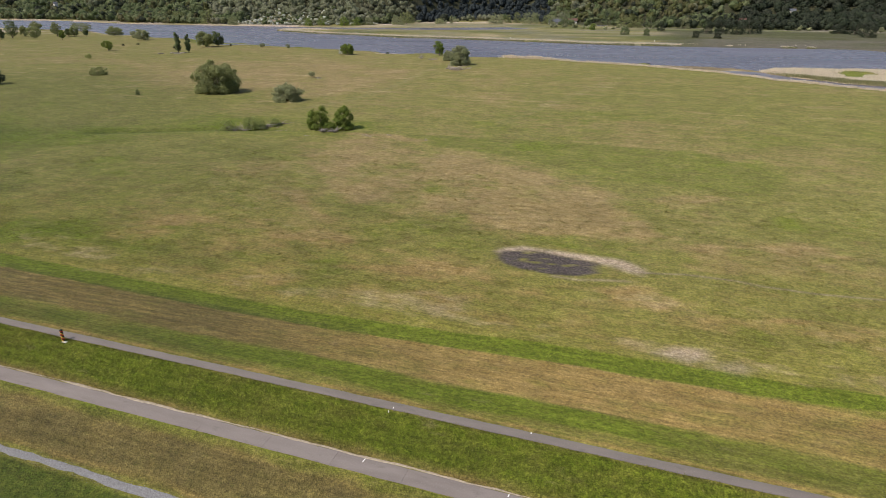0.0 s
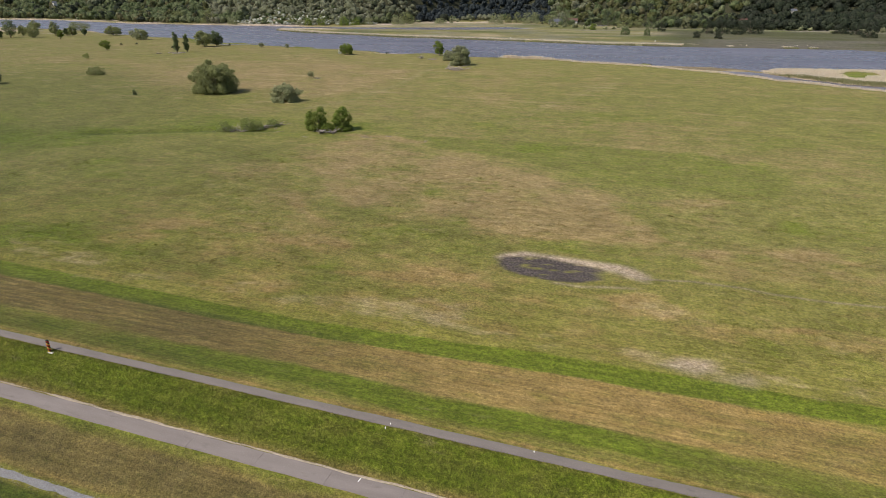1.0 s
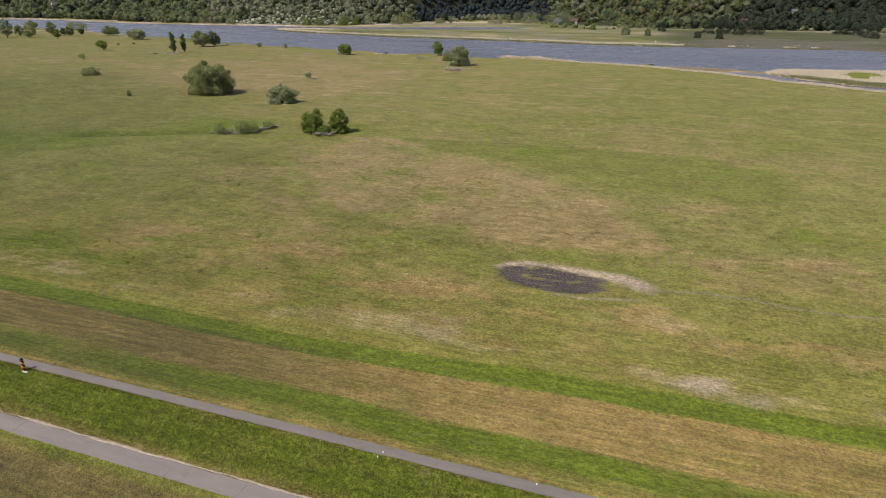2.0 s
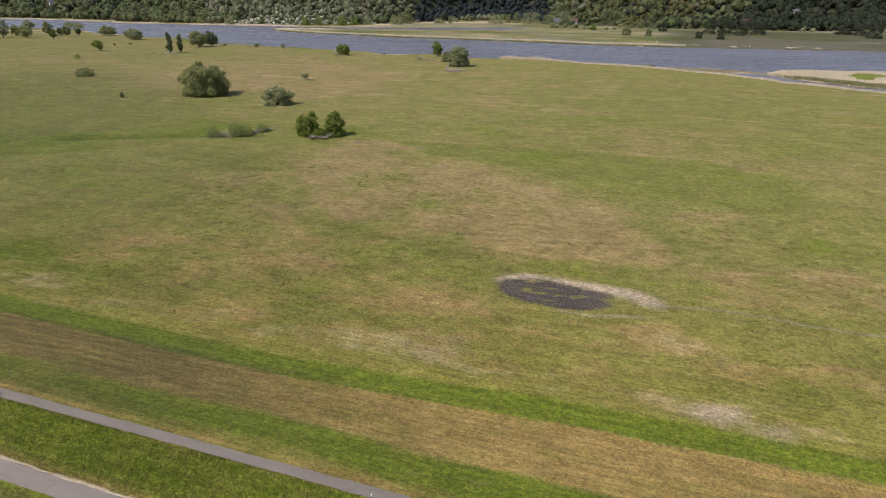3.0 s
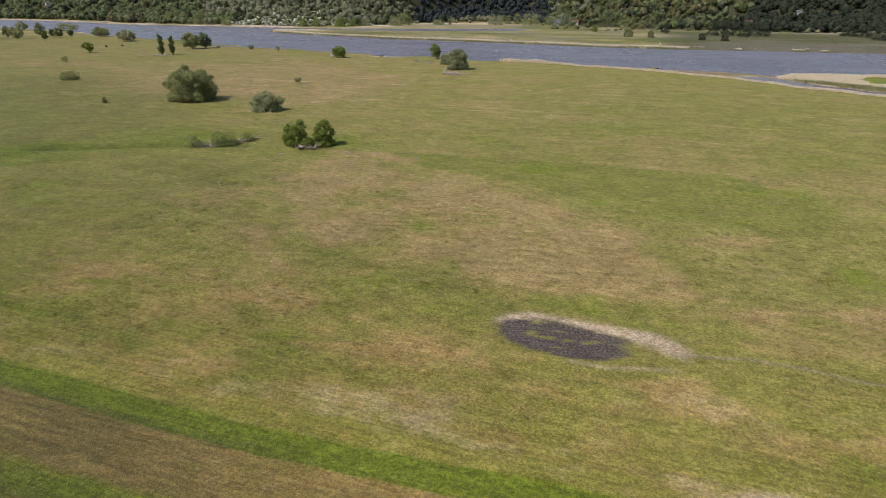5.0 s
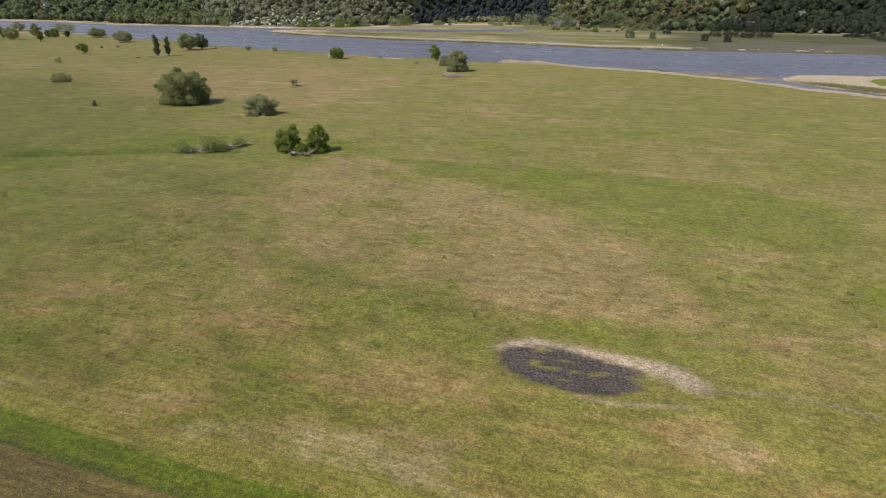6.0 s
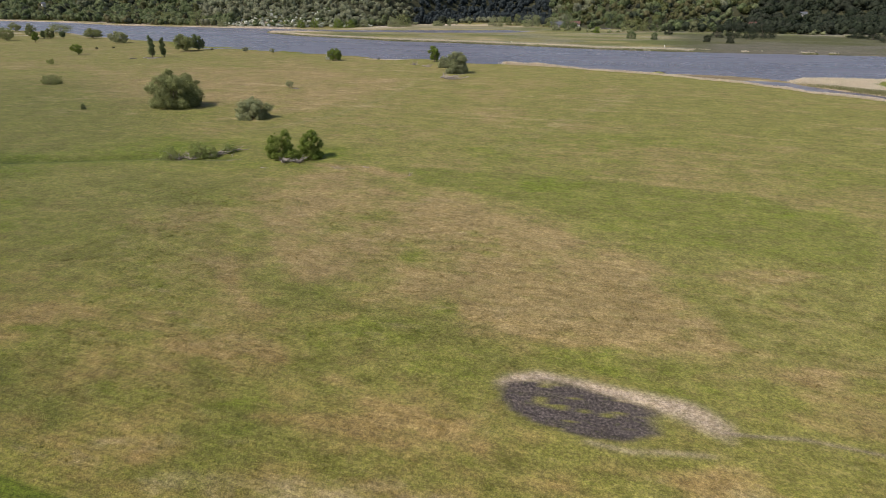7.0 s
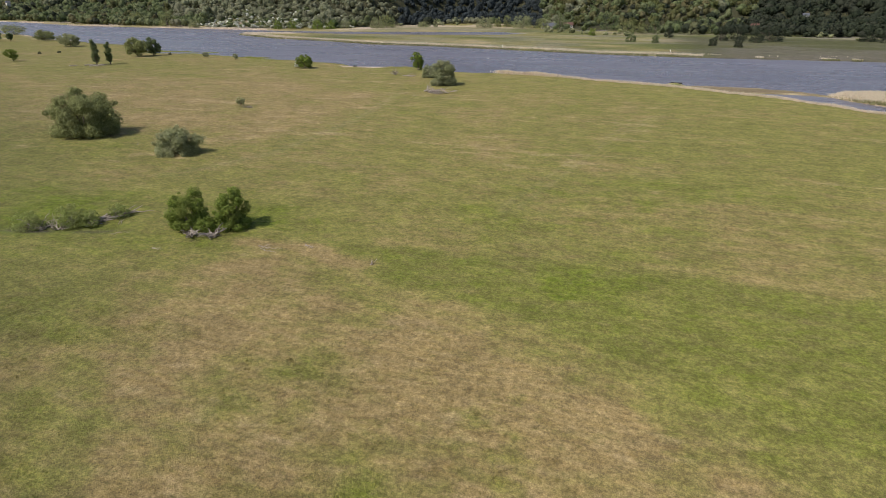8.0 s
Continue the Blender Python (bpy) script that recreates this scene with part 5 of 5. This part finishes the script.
def wood_pattern(seed, n):
    """A far tree one metre high and wide: an uneven inner crown and ragged leaf clumps all over it."""
    r = np.random.default_rng(seed)
    lumps = [(r.uniform(-0.06, 0.06), r.uniform(-0.06, 0.06), r.uniform(0.4, 0.5), 0.32, 0.32, r.uniform(0.3, 0.42))]
    for k in range(3):
        a, t = r.uniform(0, 6.28), r.uniform(0, 1)
        rad = 0.36 * math.sqrt(r.uniform(0.3, 1)) * (1 - 0.3 * t)
        q = r.uniform(0.14, 0.25)
        lumps.append((rad * math.cos(a), rad * math.sin(a), 0.30 + 0.44 * t, q, q, q * r.uniform(0.8, 1.1)))
    out = []
    for x, y, z, rx, ry, rz in lumps:
        v, f = tube([(0, 0, -0.95), (0, 0, -0.45), (0, 0, 0.3), (0, 0, 0.9)], (0.35, 0.85, 0.9, 0.3), 6)
        cap = np.array([[18, 19, 20, 21], [18, 21, 22, 23]])
        out.append((v * (rx, ry, rz) * 0.82 + (x, y, z), np.concatenate([f, cap])))
    out.append(leaves(r, lumps, n, 0.085, 0.0, 0.84, 0.5, 0.13))
    return joined(out)


PATTERNS = {k: [wood_pattern(200 + 10 * i + j, n) for j in range(6)] for i, (k, n) in enumerate((("leaf", 72), ("bush", 56)))}


def woods(name, xs, ys, h, w, kind, mat, label, seed, fade=0.85):
    """Many far trees in one sheet of growth."""
    r = np.random.default_rng(seed)
    z = ground_z(xs, ys)
    items, tints = [], []
    for x, y, zz, hh, ww in zip(xs, ys, z, h, w):
        v, f = PATTERNS[kind][r.integers(6)]
        a = r.uniform(0, 6.28)
        c, s = math.cos(a), math.sin(a)
        q = v @ np.array([[c * ww, s * ww, 0], [-s * ww, c * ww, 0], [0, 0, hh]]) + (x, y, zz - 0.12 * hh)
        items.append((q, f))
        tints.append(np.full(len(v), fade * r.random() ** 1.5))
    return grown(name, items, M[mat], label, "woodland", np.concatenate(tints))


r = np.random.default_rng(5)
step = 6.3
wx, wy = (g.ravel() for g in np.meshgrid(np.arange(-1150, 330, step), np.arange(495, 900, step)))
wx, wy = wx + r.uniform(-3, 3, len(wx)), wy + r.uniform(-3, 3, len(wy))
over = wy - np.interp(wx, RISE[:, 0], RISE[:, 1])
deep = 165
edge = np.interp(wx, [-1000, -390, -370, -300, -272, -230, 400], [-8, -6, 34, 28, 6, -12, -20])
ok = (over > edge) & (over < deep) & ((over < 70) | (r.random(len(wx)) < 0.62)) & (wx / wy > -1.62) & (wx / wy < 0.42) & (shore(wx, wy) > 5) & (r.random(len(wx)) < 0.93)
for hx, hy, hw, *_ in HOUSES:
    ok &= ~((np.abs(wx - hx + 0.15 * (hy - wy)) < hw * 0.7) & (wy < hy + 5) & (wy > hy - 15))
clear = (inside([(-95, 575), (-40, 560), (40, 552), (45, 585), (-30, 600), (-70, 592)], wx, wy) > 0) & (fbm(wx, wy, 16, 87) < 0.15)
ok &= ~clear
wx, wy, over = wx[ok], wy[ok], over[ok]
ratio = wx / wy
patch = fbm(wx, wy, 45, 91)
size = 0.86 + 0.3 * fbm(wx, wy, 30, 92) + 0.24 * r.normal(size=len(wx))
size = np.clip(size, 0.5, 1.5) * (1 + 0.25 * smooth(60, 110, over))
# valley slope under cloud: the shadow is painted as near-black trees
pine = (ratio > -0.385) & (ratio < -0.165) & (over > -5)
spring = (~pine) & (((ratio > -0.80) & (ratio < -0.36) & (over + 25 * patch > 18)) | ((patch > 0.35) & (ratio < 0.08)))
# gap in the painted cloud shade, given lighter leaves
sunny = (ratio > -0.15) & (ratio < 0.10 + 0.06 * patch) & (over > 20 + 30 * patch)
fresh = (~pine) & (r.random(len(wx)) < np.where(sunny, 0.6, np.where(ratio < -0.8, 0.22, 0.0)))
spring = spring & ~fresh
# some dark trees at random; the eastern mass paints a cloud shadow
dark = (~pine) & (~spring) & (~fresh) & (((ratio > 0.06 + 0.07 * patch) & (~sunny)) | (r.random(len(wx)) < 0.2 + 0.1 * (ratio > -0.05)))
rest = ~(pine | spring | dark | fresh)
for name, sel, kind, mat, h, w, label in (("far_pines", pine, "leaf", "pine", 9.5, 9.5, "woods behind the valley with cloud shade painted into their leaves"),
                                          ("far_spring_woods", spring, "leaf", "spring", 9.5, 10.5, "olive and brown woods coming into leaf"),
                                          ("far_dark_woods", dark, "leaf", "dark", 9.5, 10.5, "dark green far slope woods with cloud shade in their colour"),
                                          ("far_fresh_woods", fresh, "leaf", "fresh", 9, 9.5, "fresh yellow-green woods on the sunny far slope"),
                                          ("far_green_woods", rest, "leaf", "wood", 9.5, 10, "green broadleaf woods on the far slope")):
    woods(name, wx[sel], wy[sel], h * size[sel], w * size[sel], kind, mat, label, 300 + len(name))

bx, by = r.uniform(-390, -250, 190), r.uniform(505, 562, 190)
ok = by - np.interp(bx, RISE[:, 0], RISE[:, 1]) > -3
woods("blossom_bushes", bx[ok], by[ok], r.uniform(1.8, 4.2, ok.sum()), r.uniform(2.5, 7.0, ok.sum()), "bush", "blossom", "white blossoming thorn bushes on a slope", 401, 0.5)
for mat, count, label in (("spring", 190, "olive scrub coming into leaf between blossoming thorns"), ("wood", 120, "green scrub between blossoming thorns")):
    bx, by = r.uniform(-400, -246, count), r.uniform(505, 566, count)
    ok = by - np.interp(bx, RISE[:, 0], RISE[:, 1]) > 2
    woods("slope_scrub", bx[ok], by[ok], r.uniform(2.0, 5.0, ok.sum()), r.uniform(4.0, 8.5, ok.sum()), "bush", mat, label, 410 + count, 0.6)
bx, by = r.uniform(-250, 210, 420), r.uniform(510, 640, 420)
o = by - np.interp(bx, RISE[:, 0], RISE[:, 1])
ok = (o < 0) & (o > -60) & (shore(bx, by) > 6) & (fbm(bx, by, 25, 95) > 0.02)
woods("valley_bushes", bx[ok], by[ok], r.uniform(2.0, 5.0, ok.sum()), r.uniform(3, 7, ok.sum()), "bush", "grey", "grey-green willow bushes on the far floodplain", 402)


def tufts(name, x0, x1, y0, y1, n, h, w, label, seed, streak=0.0, thin=-0.25, lean=0.8, clump=1):
    """Blades of grass standing on the near ground, coloured as the sod under them."""
    r = np.random.default_rng(seed)
    xs, ys = r.uniform(x0, x1, n // clump), r.uniform(y0, y1, n // clump)
    if clump > 1:
        ok = fbm(xs, ys, 11, 98) > 0.0
        size = 0.16 * np.repeat(r.uniform(0.5, 1.5, ok.sum()), clump)
        xs, ys = np.repeat(xs[ok], clump), np.repeat(ys[ok], clump)
        xs, ys = xs + 1.4 * size * r.normal(size=len(xs)), ys + size * r.normal(size=len(ys))
    paved = (ys > ROAD_Y[0] - 0.02) & (ys < ROAD_Y[1] + 0.02) | (ys > PATH_Y[0] - 0.02) & (ys < PATH_Y[1] + 0.02) | (ys > GRAVEL_Y[0]) & (ys < GRAVEL_Y[1])
    ok = ~paved & (fbm(xs, ys, 1.2, 97) > thin) & (inside(POND_RIM, xs, ys) < 0.2) & (inside(POND, xs, ys) < 0.3)
    xs, ys = xs[ok], ys[ok]
    n = len(xs)
    z = ground_z(xs, ys)
    a = r.uniform(0, 6.28, n)
    hh = h * r.uniform(0.5, 1.3, n)
    dx, dy = np.cos(a) * w * 0.5, np.sin(a) * w * 0.5
    lx, ly = r.normal(0.1, lean, n) * hh, r.normal(0.1, lean, n) * hh - streak * hh
    v = np.stack([np.stack([xs - dx, ys - dy, z - 0.02], 1), np.stack([xs + dx, ys + dy, z - 0.02], 1), np.stack([xs + lx, ys + ly, z + hh], 1)], 1).reshape(-1, 3)
    me = mesh_of(name, v, np.arange(3 * n).reshape(-1, 3), M["blades"])
    add_cover(me, np.repeat(xs, 3), np.repeat(ys, 3), np.full(3 * n, 100.0))
    return tagged(new(name, me), label, "grass", kind="stuff")


tufts("dike_grass", -52, 22, 14, 37, 70000, 0.07, 0.04, "short uneven grass on the dike slopes", 501, 0.1)
tufts("bank_grass", -62, 30, 23.3, 26.15, 120000, 0.085, 0.032, "long dense green grass on the dike bank", 503, 0.5, -2.0, 1.0)
tufts("meadow_grass", -75, 28, 37, 72, 150000, 0.055, 0.045, "short grazed grass of the meadow", 502)
tufts("meadow_tussocks", -88, 28, 39.5, 84, 100000, 0.11, 0.045, "taller tussocks of rough grass the cattle left", 504, 0.0, -2.0, 0.7, 16)


# ---------------------------------------------------------------- the road's slabs
JOINTS = [-33.9, -28.6, -22.9, -18.4, -14.1, -9.9, -5.9]
cuts = [JOINTS[0] - 4.6 * k for k in range(14, 0, -1)] + JOINTS + [JOINTS[-1] + 4.6 * k for k in range(1, 13)]
for count, (a, b) in enumerate(zip(cuts, cuts[1:])):
    bm = bmesh.new()
    L, y0, y1 = b - a - (0.016 if count % 2 else 0.007), ROAD_Y[0], ROAD_Y[1]
    n = 6
    rows = []
    for k in range(n + 1):
        x = -L / 2 + L * k / n
        e0, e1 = 0.03 * math.sin(7.1 * (a + x)) * random.random(), 0.03 * math.sin(5.3 * (a + x)) * random.random()
        rows.append([bm.verts.new(p) for p in ((x, y0 + e0, -0.12), (x, y0 + e0, -0.004), (x, y0 + e0 + 0.02, 0.004), (x, (y0 + y1) / 2, 0.012), (x, y1 + e1 - 0.02, 0.004), (x, y1 + e1, -0.004), (x, y1 + e1, -0.12))])
    for p, q in zip(rows, rows[1:]):
        for k in range(6):
            bm.faces.new((p[k], q[k], q[k + 1], p[k + 1]))
    for end in (rows[0], rows[-1][::-1]):
        bm.faces.new(end)
    slab = part("slab", bm, M["road"], road)
    slab.location = ((a + b) / 2, 0, 0)
bm = bmesh.new()
box(bm, (cuts[0] + cuts[-1]) / 2, sum(ROAD_Y) / 2, -0.06, cuts[-1] - cuts[0], ROAD_Y[1] - ROAD_Y[0] - 0.06, 0.10)
part("joint_filler", bm, M["joint"], road, "dark tar in the joints between slabs")
